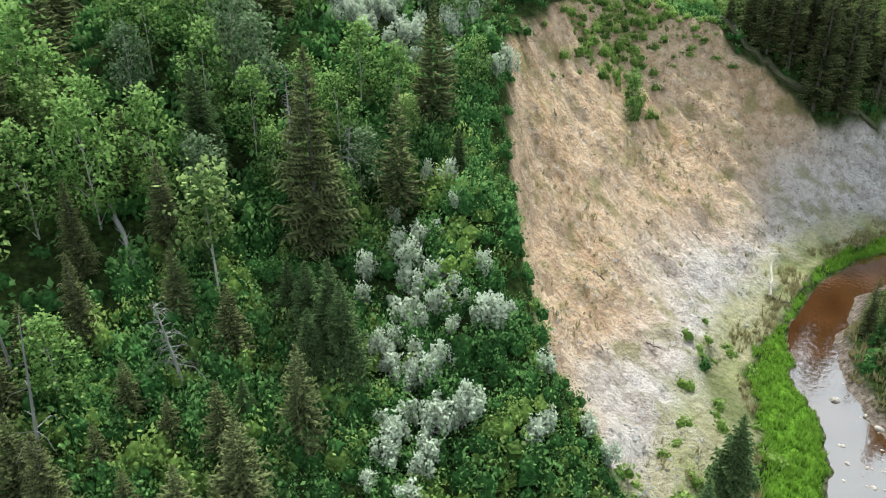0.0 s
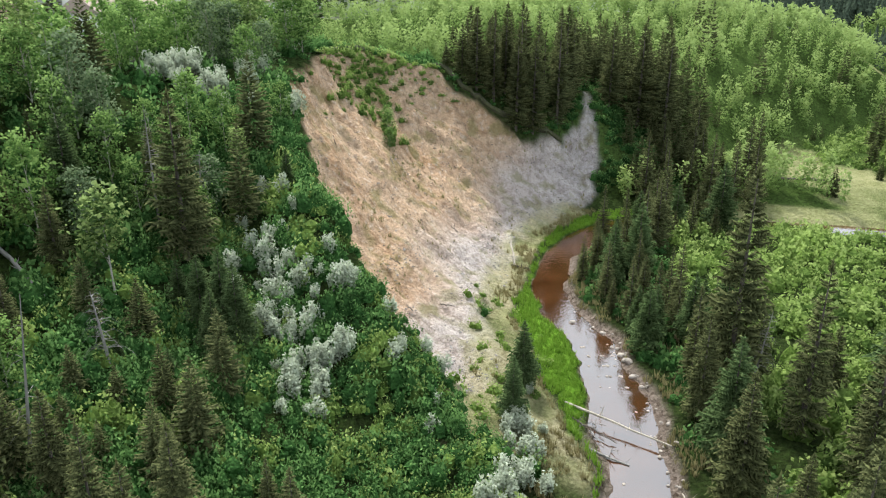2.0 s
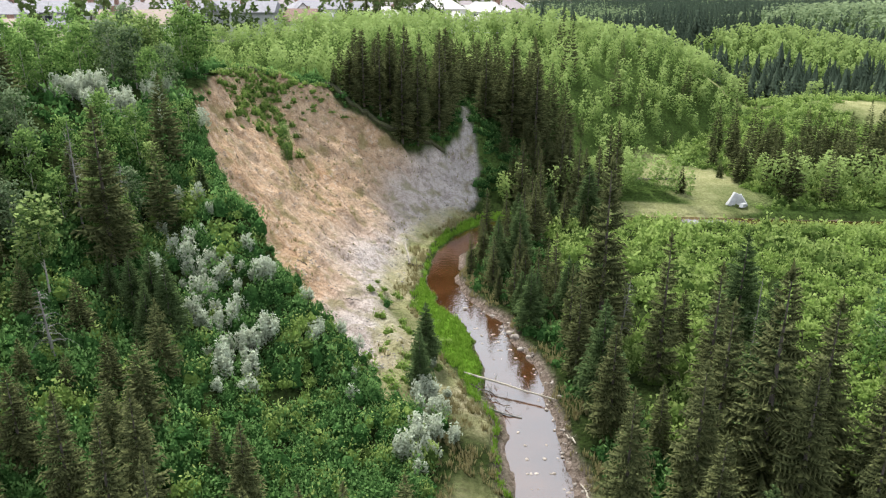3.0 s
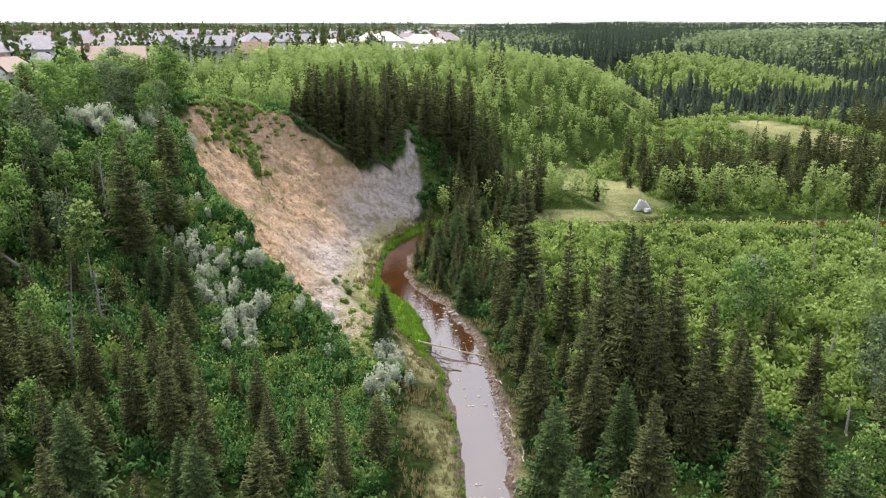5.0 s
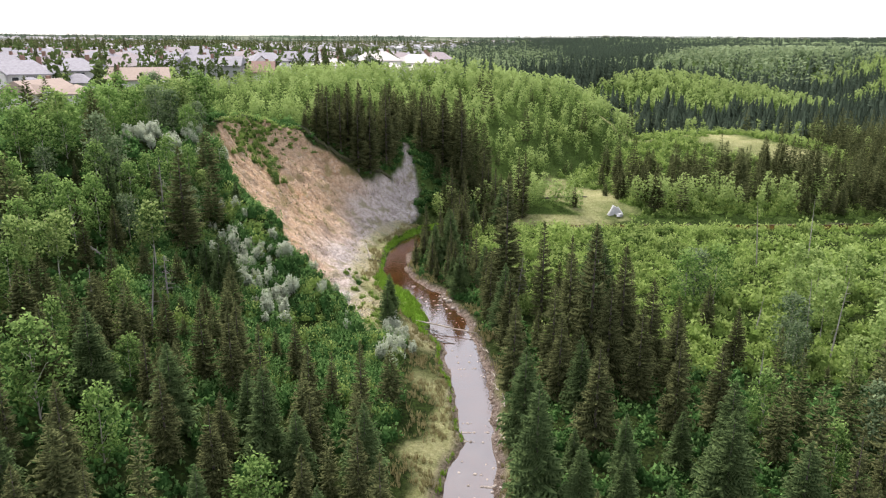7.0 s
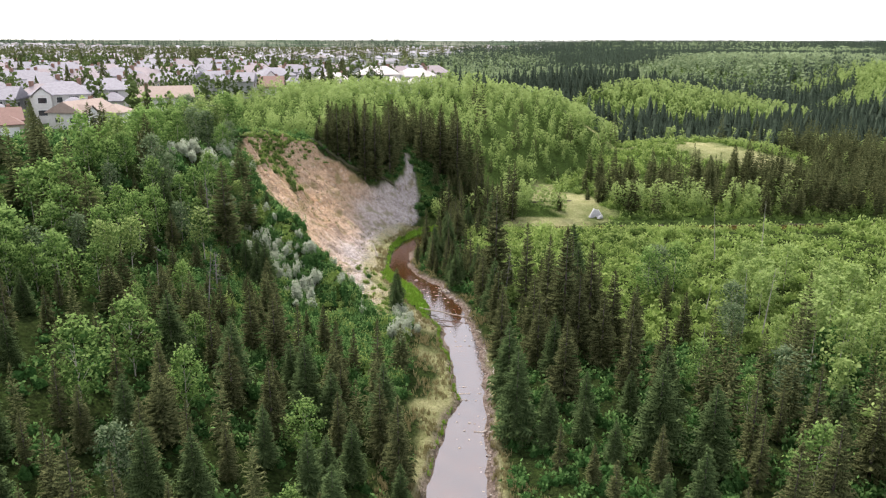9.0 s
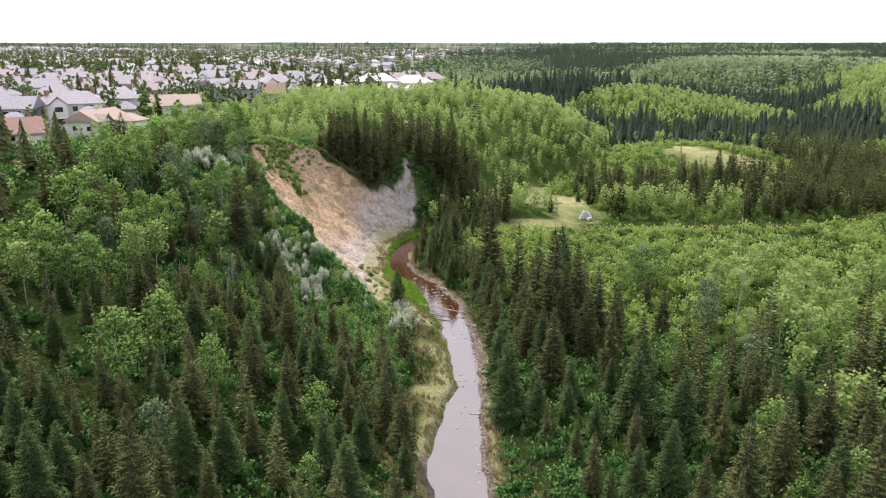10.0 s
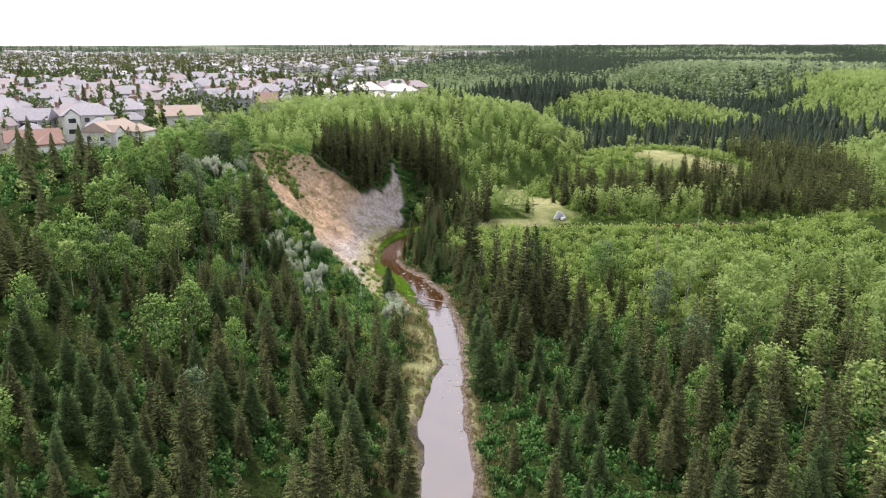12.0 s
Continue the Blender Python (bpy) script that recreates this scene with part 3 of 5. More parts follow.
def scatter(name, templates, places, mat, label, category, seed=0, tone_noise=18.0):
    """Joins many copies of templates (faces, tips) at places (x, y, z, scale_xy, scale_z, kind) into one uncountable mass."""
    if not len(places):
        return
    rng = np.random.default_rng(seed)
    places = np.asarray(places, float)
    turn = rng.uniform(0, 6.283, len(places))
    tone = np.clip(0.5 + 0.35 * lumps(places[:, 0], places[:, 1], tone_noise, 31) + rng.normal(0, 0.34, len(places)), 0, 1) * 0.95
    faces, tips, tones = [], [], []
    for k, (f, tip) in enumerate(templates):
        pick = places[:, 5].astype(int) == k
        p, a, tn = places[pick], turn[pick], tone[pick]
        if not len(p):
            continue
        f = np.asarray(f)
        c, s = np.cos(a)[:, None, None], np.sin(a)[:, None, None]
        x = (f[None, :, :, 0] * c - f[None, :, :, 1] * s) * p[:, 3, None, None] + p[:, 0, None, None]
        y = (f[None, :, :, 0] * s + f[None, :, :, 1] * c) * p[:, 3, None, None] + p[:, 1, None, None]
        z = f[None, :, :, 2] * p[:, 4, None, None] + p[:, 2, None, None]
        faces.append(np.stack([x, y, z], -1).reshape(-1, f.shape[1], 3))
        tips.append(np.broadcast_to(np.asarray(tip)[None], (len(p), *np.shape(tip))).ravel())
        tones.append(np.repeat(tn, f.shape[0] * f.shape[1]))
    me = build(name, faces, mat, tip=np.concatenate(tips), tone=np.concatenate(tones))
    return tagged(new(name, me), label, category, kind="stuff")


# ---- where the plants stand ----
rng = np.random.default_rng(7)
# (x, y, top height above the water, build: 0 slender, 1 common, 2 bushy)
SPRUCES = [(-50.5, 44.7, 30.8, 1), (-41, 28, 26.6, 2), (-32.6, 30, 28, 1), (-28.6, 25.2, 17, 2), (-27, 25.5, 17.6, 2), (-25.6, 25, 16.8, 2), (-26.6, 23.4, 15.4, 2), (-28.3, 39.7, 21.6, 2), (-57.6, 60, 33, 1), (-6.5, 38.5, 8.4, 2), (-6.3, 32, 8.4, 2), (4, 50, 8.1, 2), (10.9, 43.3, 22.2, 1),
           (-23.5, 6.6, 15.8, 1), (-20.6, 9.3, 14.6, 1), (-12.3, 4.5, 12, 1), (-17.6, 13.5, 10, 1), (15.5, 36, 17, 0), (18.8, 17.5, 21, 1), (22.8, 19, 18.3, 1), (20.4, 14.8, 15.5, 1), (16.8, 21, 17, 1), (25.6, 16.5, 15, 1), (14.3, 11.5, 12.5, 1), (23, 11, 13.5, 1), (27.4, 12.5, 13, 1), (25.4, 25.5, 13.5, 0), (30, 20.5, 11.5, 1), (25, 4, 12.5, 1), (29.5, 4.5, 12, 1), (-46.5, 31, 26, 1), (-38.5, 23, 22, 1), (-43.5, 24, 24, 1), (-37, 33, 24.5, 1), (-44, 37, 27, 0), (-36, 15.5, 19, 1), (-40, 18, 21.5, 1), (18.4, 30, 16.5, 0), (38, 32, 9.2, 1), (37, 19.5, 10.5, 1),
           (16, 8, 11.5, 2), (-17, -12, 14, 1), (-18, -6, 12, 1), (-27, -15, 17.4, 1), (-24, -39, 21, 1), (-10, -12, 10.4, 1), (-5.7, -10.4, 11.3, 1),
           (-3.5, -14.7, 11.4, 1), (13, -9, 8.8, 2), (16.7, -9, 8, 2), (-26, -23, 15.6, 1), (-38.5, -12, 18, 1), (-10, -45, 17.6, 1), (-9.2, -25, 8.2, 1),
           (-28, -42, 15.6, 2), (13.4, -3.5, 7.2, 2), (21, -25, 8.9, 2), (35.7, -39.6, 19.5, 1), (42.6, -38, 17.8, 1), (20.4, -32.6, 7.8, 2), (-1.6, -33, 9.5, 0),
           (-27.4, 19.2, 12.8, 2), (-30.8, 18.7, 13.3, 2), (-32.6, 19, 13.6, 2), (-36, 24, 17, 2), (-30.5, 25.5, 16.4, 2), (4.7, 52, 7.4, 2)]
KINDS = [dict(wide=1.5, gaps=0.12, per=7), dict(wide=2.0, gaps=0.07), dict(wide=2.6, gaps=0.04, per=9)]
LABELS = ["tall slender dark spruce with gaps among its drooping boughs", "dark green spruce of pointed outline among the trees", "broad dense young spruce with boughs to the ground"]
stock = [[spruce(20 + 3 * k + j, label=LABELS[k], needles=YOUNG_NEEDLES if k == 2 else NEEDLES, **KINDS[k]) for j in range(2)] for k in range(3)]
used = {}


def set_tree(thing, x, y, z, sxy, sz, turn):
    m = Matrix.Translation((x, y, z)) @ Matrix.Rotation(turn, 4, "Z") @ Matrix.Diagonal((sxy, sxy, sz, 1))
    if thing.name in used:
        twin = copy_thing(thing, m)
        twin.matrix_basis = m
        return twin
    used[thing.name] = True
    thing.matrix_basis = m
    return thing


taken = []
rest = {"spruce": [], "leafy": []}
far_rest = {"spruce": [], "leafy": []}
count = {"spruce": 0, "leafy": 0}


def free(x, y, gap):
    return all((x - a) ** 2 + (y - b) ** 2 > gap * gap for a, b in taken)


def stand(kind, thing, code, x, y, z, sxy, sz):
    """A tree of its own along the creek, part of the wood farther off."""
    taken.append((x, y))
    if count[kind] < 300 and -52 < y < 116 and -52 < x < 46:
        count[kind] += 1
        set_tree(thing, x, y, z, sxy, sz, rng.uniform(0, 6.28))
    elif x < -60 or x > 130 or y > 148:
        far_rest[kind].append((x, y, z, sxy, sz, code % 4))
    else:
        rest[kind].append((x, y, z, sxy, sz, code))


def plant_spruce(x, y, top_or_tall, kind, is_top=False):
    z = height(x, y)
    tall = top_or_tall - z if is_top else top_or_tall
    sz = tall / 12.0
    sxy = 1.2 * sz * rng.uniform(0.9, 1.1) if tall < 11 else 1.2 * (11 / 12) * (0.55 * sz / (11 / 12) + 0.45) * rng.uniform(0.95, 1.1)
    j = int(rng.integers(2))
    stand("spruce", stock[kind][j], kind * 2 + j, x, y, z - 0.1, sxy, sz)


for x, y, top, kind in SPRUCES:
    plant_spruce(x, y, top, kind, True)


def fill(n, x0, x1, y0, y1, gap, allowed, plant):
    for _ in range(n):
        x, y = rng.uniform(x0, x1), rng.uniform(y0, y1)
        _, c, e, d, k, b = [float(v[0]) for v in land(np.array([x]), np.array([y]))]
        if e > 2 and b < 0.05 and allowed(x, y, c, e, d, k) and free(x, y, gap):
            plant(x, y)


# spruces above the clay slope, in three groups
fill(360, -29.5, -11, 96.5, 110, 2.3, lambda x, y, c, e, d, k: k < -0.3 and height(x, y) < 22.5, lambda x, y: plant_spruce(x, y, rng.uniform(26.5, 32.5), int(rng.integers(2)), True))
fill(110, -14, 6, 113, 138, 2.2, lambda x, y, c, e, d, k: k < -0.5 and height(x, y) < 21, lambda x, y: plant_spruce(x, y, rng.uniform(25.5, 30), int(rng.integers(2)), True))
fill(70, -2, 12, 112, 130, 2.8, lambda x, y, c, e, d, k: k < -1, lambda x, y: plant_spruce(x, y, rng.uniform(9, 14), int(rng.integers(2))))
fill(70, 3, 22, 99, 113, 2.9, lambda x, y, c, e, d, k: True, lambda x, y: plant_spruce(x, y, rng.uniform(8, 13), int(rng.integers(2))))
# along the right bank
fill(330, -4, 14, 44, 92, 2.1, lambda x, y, c, e, d, k: c < 0 and e < 10, lambda x, y: plant_spruce(x, y, rng.choice([rng.uniform(3.5, 7.5), rng.uniform(6, 10.5)]), int(rng.integers(0, 3))))
fill(120, 8, 27, -8, 46, 4.2, lambda x, y, c, e, d, k: c < 0 and e > 2.5, lambda x, y: plant_spruce(x, y, rng.uniform(6, 13), int(rng.integers(1, 3))))
fill(170, 10, 48, -80, -5, 3.6, lambda x, y, c, e, d, k: c < 0 and e > 4, lambda x, y: plant_spruce(x, y, rng.uniform(7.0, 12.5) * (0.65 if x < 24 else 1), int(rng.integers(0, 3))))
# left bank below the near slope
fill(420, -48, -3, -85, 12, 3.0, lambda x, y, c, e, d, k: c > 0 and e > 2.5, lambda x, y: plant_spruce(x, y, min(rng.uniform(7, 13), max(4.0, 10.0 + 0.3 * (-x - 6) - height(x, y) + rng.uniform(-2.5, 1.5))), int(rng.integers(0, 3))))
fill(150, 28, 85, -80, 12, 3.8, lambda x, y, c, e, d, k: True, lambda x, y: plant_spruce(x, y, rng.uniform(9, 15), int(rng.integers(2))))
fill(26, 0, 9, 103, 113, 2.0, lambda x, y, c, e, d, k: k < -0.6, lambda x, y: plant_spruce(x, y, rng.uniform(6, 10), 1))
fill(60, -37, -23, 3, 22, 2.3, lambda x, y, c, e, d, k: True, lambda x, y: plant_spruce(x, y, rng.uniform(3.0, 7), 2))
fill(110, -80, -30, -40, 50, 4.2, lambda x, y, c, e, d, k: k < -4, lambda x, y: plant_spruce(x, y, rng.uniform(7, 11.5), int(rng.integers(1, 3))))
fill(150, 47, 128, 105, 146, 3.0, lambda x, y, c, e, d, k: e > 3 and d < -8, lambda x, y: plant_spruce(x, y, rng.uniform(7, 13), int(rng.integers(0, 3))))

ASPENS = [aspen(41, DARK_ASPEN, label="leafy green aspen with a pale trunk on the slope"), aspen(42, DARK_ASPEN, label="leafy green aspen with a pale trunk on the slope", wide=2.7, base=0.12),
          aspen(43, POPLAR, "poplar_tree", label="grey-green balsam poplar with pale leaf undersides", wide=2.3), aspen(44, ASPEN, label="bright yellow-green aspen with a bare lower trunk", wide=1.4, base=0.45, clumps=22)]


def plant_aspen(x, y, tall, kind=None):
    k = int(rng.choice(4, p=[0.38, 0.34, 0.18, 0.10])) if kind is None else kind
    s = tall / 11.0
    stand("leafy", ASPENS[k], k, x, y, height(x, y) - 0.1, s * rng.uniform(0.95, 1.25), s)


plant_aspen(-34, 23, 8.5, 3)
# a bush growing on the clay, and single young spruces about the dry meadow
plant_aspen(-31, 75.2, 3.8, 1), plant_aspen(-30.2, 73.4, 2.6, 1), plant_aspen(-31.8, 76.8, 3.0, 1)
for x, y, tall in ((43, 122, 3.6), (33, 110, 5), (46, 118, 8), (47, 126, 7), (50, 112, 10), (52, 108, 9), (44, 132, 6)):
    plant_spruce(x, y, tall, 2)
fill(560, -62, -28, 0, 80, 2.3, lambda x, y, c, e, d, k: k < -2.5 and not (x > -32 and y > 16) and not (-48 < x < -36 and 41 < y < 53), lambda x, y: plant_aspen(x, y, rng.uniform(5.5, 9.0) * (0.7 if x < -55 or x > -40 else 1)))
fill(230, -88, -26, -40, 80, 3.3, lambda x, y, c, e, d, k: k < -2.5 and not (x > -38 and y > 6) and not (-48 < x < -36 and 41 < y < 53), lambda x, y: plant_aspen(x, y, rng.uniform(5.5, 9.5) * (0.62 if x < -55 else 1)))
fill(90, -46, -12, -75, 10, 3.2, lambda x, y, c, e, d, k: c > 0, lambda x, y: plant_aspen(x, y, rng.uniform(4, 7.5)))
fill(330, 30, 95, -75, 46, 2.9, lambda x, y, c, e, d, k: x + 0.4 * y > 50 or y < 4, lambda x, y: plant_aspen(x, y, rng.uniform(5.5, 9.5)))
crowns = [spruce_crown(20 + 3 * k + j, **{**KINDS[k], "twigs": 2, "step": 0.5}) for k in range(3) for j in range(2)]
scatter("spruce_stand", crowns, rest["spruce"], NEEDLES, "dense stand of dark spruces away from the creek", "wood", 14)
leafy_parts = [aspen_parts(41, per=17, leaf=0.36), aspen_parts(42, wide=2.5, base=0.25, per=17, leaf=0.36), aspen_parts(43, wide=2.3, per=17, leaf=0.36), aspen_parts(44, wide=1.4, base=0.5, clumps=20, per=17, leaf=0.36)]
# same aspens: darker leaf colour at x below zero, brighter beyond
for mat, keep in ((DARK_ASPEN, lambda q: q[0] < 0), (ASPEN, lambda q: q[0] >= 0)):
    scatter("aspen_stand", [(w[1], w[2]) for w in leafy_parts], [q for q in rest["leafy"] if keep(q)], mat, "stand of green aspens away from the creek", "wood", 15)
scatter("aspen_stand_trunks", [(w[0][:35], np.zeros((35, 4))) for w in leafy_parts], rest["leafy"], PALE_BARK, "pale trunks of a stand of aspens", "wood", 15)

# undergrowth, brush and far woods are masses
bushes = [clump(60 + k, lobes=2, n=30) for k in range(5)]
fine_bushes = [clump(70 + k, n=132, leaf=0.115, lobes=4) for k in range(6)]
mid_bushes = [clump(70 + k, n=64, leaf=0.165, lobes=3) for k in range(6)]
cand = rng.uniform((-85, -80), (125, 100), (19000, 2))
cz, cc, ce, cd, ck, cb = land(cand[:, 0], cand[:, 1])
brushy = (cc < 0) & (cand[:, 0] > np.interp(cand[:, 1], [14, 44, 50, 100], [15, 12, 8, 6])) & (cand[:, 1] > 22 + 9 * lumps(cand[:, 0], cand[:, 1], 14, 55))
ok = (ce > 1.6) & (cb < 0.15)
keep_left = ok & (cc > 0) & ((cd > 1) | ((ce > 3) & (cand[:, 1] < 34) & (rng.random(len(cand)) < 0.5))) & (rng.random(len(cand)) < np.where(cand[:, 1] > 5, 0.85, 0.4) * np.where(cand[:, 0] < -40, 0.5, 1))
keep_right = ok & (cc < 0) & ~brushy & (ce > 2.2) & (rng.random(len(cand)) < 0.72)


def spots(keep, s0, s1, kinds):
    p = cand[keep]
    s = rng.uniform(s0, s1, len(p)) * np.where(ck[keep] > -2.5, 0.6, 1)
    return np.stack([p[:, 0], p[:, 1], cz[keep] - 0.15, s, s * rng.uniform(0.8, 1.3, len(p)), rng.integers(0, kinds, len(p))], 1)


close = (cand[:, 0] > -36) & (cand[:, 1] > 4) & (cand[:, 1] < 58)
near_cand = rng.uniform((-38, 4), (-4, 58), (2300, 2))
nz, nc, ne, nd, nk, nb = land(near_cand[:, 0], near_cand[:, 1])
take = (nb < 0.12) & (nc > 0) & (((ne > 3) & (nd > 0.5)) | ((ne > 2.4) & (near_cand[:, 1] < 29)))
s_near = np.minimum(np.exp(rng.normal(-0.2, 0.3, len(near_cand))), 1.25) * np.where(nk > -2.5, 0.65, 1)
slope_spots = np.stack([near_cand[:, 0], near_cand[:, 1], nz - 0.12, s_near, s_near * rng.uniform(0.9, 1.6, len(s_near)), rng.integers(0, 6, len(s_near))], 1)[take]
pale = rng.random(len(slope_spots)) < 0.22 + 0.3 * lumps(slope_spots[:, 0], slope_spots[:, 1], 6, 48)
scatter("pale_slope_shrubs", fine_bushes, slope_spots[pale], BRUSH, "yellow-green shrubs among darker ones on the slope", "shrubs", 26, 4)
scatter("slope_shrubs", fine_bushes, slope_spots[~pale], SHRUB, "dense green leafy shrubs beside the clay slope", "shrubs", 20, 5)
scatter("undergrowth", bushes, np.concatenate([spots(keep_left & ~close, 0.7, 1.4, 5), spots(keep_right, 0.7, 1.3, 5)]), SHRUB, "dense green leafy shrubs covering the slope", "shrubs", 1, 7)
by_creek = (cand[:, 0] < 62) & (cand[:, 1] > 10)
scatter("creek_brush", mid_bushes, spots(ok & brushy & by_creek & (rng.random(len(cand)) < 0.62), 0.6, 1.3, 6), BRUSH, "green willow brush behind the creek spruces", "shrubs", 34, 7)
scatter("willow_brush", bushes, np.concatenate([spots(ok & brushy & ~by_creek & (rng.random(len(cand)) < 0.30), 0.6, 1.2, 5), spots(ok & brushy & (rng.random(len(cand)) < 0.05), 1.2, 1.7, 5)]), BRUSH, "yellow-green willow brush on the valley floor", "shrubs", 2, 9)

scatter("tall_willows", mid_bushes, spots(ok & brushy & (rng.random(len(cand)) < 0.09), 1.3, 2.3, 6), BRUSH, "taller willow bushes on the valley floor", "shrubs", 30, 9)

# silverberry bushes
silver_stock = []
for k in range(3):
    wood, quads, top = plumes(80 + k)
    thing = tagged(new("silverberry_shrub"), "silvery grey-leaved shrub with upright wands", "shrub", "silvery shrubs of the slope")
    hang("stem", build("stem", wood, DEAD), thing)
    hang("crown", as_mesh("crown", quads, top, SILVER), thing)
    silver_stock.append(thing)


def plant_silver(x, y, s):
    set_tree(silver_stock[int(rng.integers(3))], x, y, height(x, y) + 0.1, s, s * rng.uniform(0.95, 1.4), rng.uniform(0, 6.28))


for cx, cy, sx, sy, n in ((-43, 47.5, 2.6, 1.4, 30), (-38.5, 52, 3, 3, 16), (-35, 54, 2, 3, 8), (-27, 32, 2.4, 3.0, 20), (-24, 28.5, 2.2, 2.6, 18), (-20.8, 24.2, 1.5, 2.6, 15), (-18, 28.5, 2.8, 1.8, 16), (-4.6, 27, 1.2, 3.6, 24), (-13, 31, 2, 2, 6)):
    for _ in range(n):
        x, y = rng.normal(cx, sx), rng.normal(cy, sy)
        _, c, e, d, k, b = [float(v[0]) for v in land(np.array([x]), np.array([y]))]
        if e > 1.5 and b < 0.3:
            plant_silver(x, y, rng.choice([rng.uniform(0.4, 0.65), rng.uniform(0.6, 0.95)]))


def far_spruce(seed, whorls=9, per=6):
    r0 = np.random.default_rng(seed)
    tris = []
    for i in range(whorls):
        u = i / whorls
        z, r = 0.6 + 10.6 * u, 1.9 * (1 - u) ** 0.9 + 0.12
        for k in range(per):
            az = 6.283 * k / per + i * 0.7 + r0.normal(0, 0.2)
            q = r * r0.uniform(0.75, 1.25)
            d, s = np.array([math.cos(az), math.sin(az), 0]), np.array([-math.sin(az), math.cos(az), 0])
            tris.append([(0, 0, z + 1.25), d * q + s * q * 0.42 + (0, 0, z - 0.5), d * q * 1.1 - s * q * 0.35 + (0, 0, z - 0.2)])
    tris.append([(-0.12, 0, 0), (0.12, 0, 0), (0, 0, 12)])
    tris = np.array(tris)
    return tris, np.tile([0.0, 0.5, 0.5], (len(tris), 1))


def far_leafy(seed, n=70, leaf=0.55, wide=1.25):
    """A small upright aspen crown, uneven and open below."""
    r0 = np.random.default_rng(seed)
    v = r0.normal(0, 1, (n, 3))
    v /= np.linalg.norm(v, axis=1, keepdims=True)
    u = v[:, 2] * 0.5 + 0.5
    r = wide * 1.15 * np.sin(np.pi * (0.14 + 0.78 * u)) ** 0.6 * (0.75 + 0.35 * np.sin(np.arctan2(v[:, 1], v[:, 0]) * 3 + 9 * u + seed)) * r0.uniform(0.6, 1.1, n)
    flat = np.hypot(v[:, 0], v[:, 1]) + 0.15
    quads = leaves(r0, np.stack([v[:, 0] / flat * r, v[:, 1] / flat * r, 1.6 + 5.8 * u], 1), 0.18, leaf, 0.35)
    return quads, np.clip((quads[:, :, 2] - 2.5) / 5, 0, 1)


far_dark, far_green = [far_spruce(100 + k, 11, 7) for k in range(4)], [far_leafy(110 + k, 40, 0.56, 1.0 + 0.25 * k) for k in range(4)]
tiny_dark, tiny_green = [far_spruce(120 + k, 4, 4) for k in range(3)], [far_leafy(130 + k, 10, 1.25, 1.7) for k in range(3)]


scatter("rim_spruces", far_dark, far_rest["spruce"], NEEDLES, "dark spruces along the edge of the plateau", "wood", 32)
scatter("rim_aspens", [(f * 1.25, tp) for f, tp in far_green], far_rest["leafy"], ASPEN, "green aspens along the edge of the plateau", "wood", 33)


def woods(n, x0, x1, y0, y1, seed):
    r0 = np.random.default_rng(seed)
    p = r0.uniform((x0, y0), (x1, y1), (n, 2))
    z, c, e, d, k, b = land(p[:, 0], p[:, 1])
    return r0, p, z, c, e, d, k, b


# middle distance: slope behind the clay face, the spur, the meadows' edges and the valley beyond
r0, p, z, c, e, d, k, b = woods(42000, -110, 330, 80, 430, 5)
x, y = p.T
open_grass = meadow(x, y) > 0.4
leaf_side = d > 0
spare = (e > 4) & (b < 0.02) & ~open_grass & (np.abs(x) < 0.63 * (y + 109) + 6) & (town_zone(x, y) < 0.4) & ~((x > -52) & (x < 30) & (y < 99)) & ~((x > 14) & (y < 103)) & (k < -1.5)
near_crest = (x > -27) & (x < 22) & (y < 131)
right_rise = -along(x, y, RIGHT)[0]
dark = (~leaf_side) & (y > 100) & (np.hypot((x - 128) / 60, (y - 290) / 34) > 1) & (lumps(x, y, 45, 41) + 0.6 * lumps(x, y, 16, 44) + r0.normal(0, 0.22, len(x)) + 0.9 * ease((y - 190) / 20) + 0.35 * ease((x - 140) / 40) > 0.0) & ~((x < 60) & (y < 165)) & (right_rise < np.where(y < 205, 2, 32) + 25 * lumps(x, y, 40, 47))
dark |= leaf_side & (y > 118) & (x > -6) & (r0.random(len(x)) < 0.045)
dark |= leaf_side & (x > 2) & (y > 252 - 0.25 * (x - 30)) & (d > 0)
opening = (~leaf_side) & (x > 40) & (x < 125) & (y > 120) & (y < 206)
thin_out = np.where(opening, 0.12, 1.0)
bright = (~dark) & ~(leaf_side & near_crest)
thin = r0.random(len(p))
sz = np.where((x < -45) & (y < 150), 0.62, 1) * np.where(leaf_side, r0.uniform(0.45, 0.95, len(p)), r0.uniform(0.6, 1.05, len(p))) * np.where((x > 14) & (x < 75) & (y > 128) & (y < 170) & ~leaf_side | opening, 0.42, 1)


def rows_of(keep, s, kinds):
    return np.stack([x[keep], y[keep], z[keep] - 0.2, s[keep] * r0.uniform(0.9, 1.25, keep.sum()), s[keep], r0.integers(0, kinds, keep.sum())], 1)


scrubby = spare & (opening | ((~leaf_side) & (x > 14) & (x < 60) & (y > 120) & (y < 170))) & (thin < 0.75)
scatter("valley_brush", bushes, rows_of(scrubby, r0.uniform(0.7, 1.7, len(x)), 5), BRUSH, "yellow-green brush round the dry meadows", "shrubs", 25, 12)
light_rows = rows_of(spare & bright & (thin < np.where(opening, 0.25, np.where(y < 270, 0.55, 0.42))), sz, 4)
nigh = light_rows[:, 1] < 185
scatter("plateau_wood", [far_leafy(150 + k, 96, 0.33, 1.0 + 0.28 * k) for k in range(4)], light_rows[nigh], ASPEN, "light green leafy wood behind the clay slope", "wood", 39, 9)
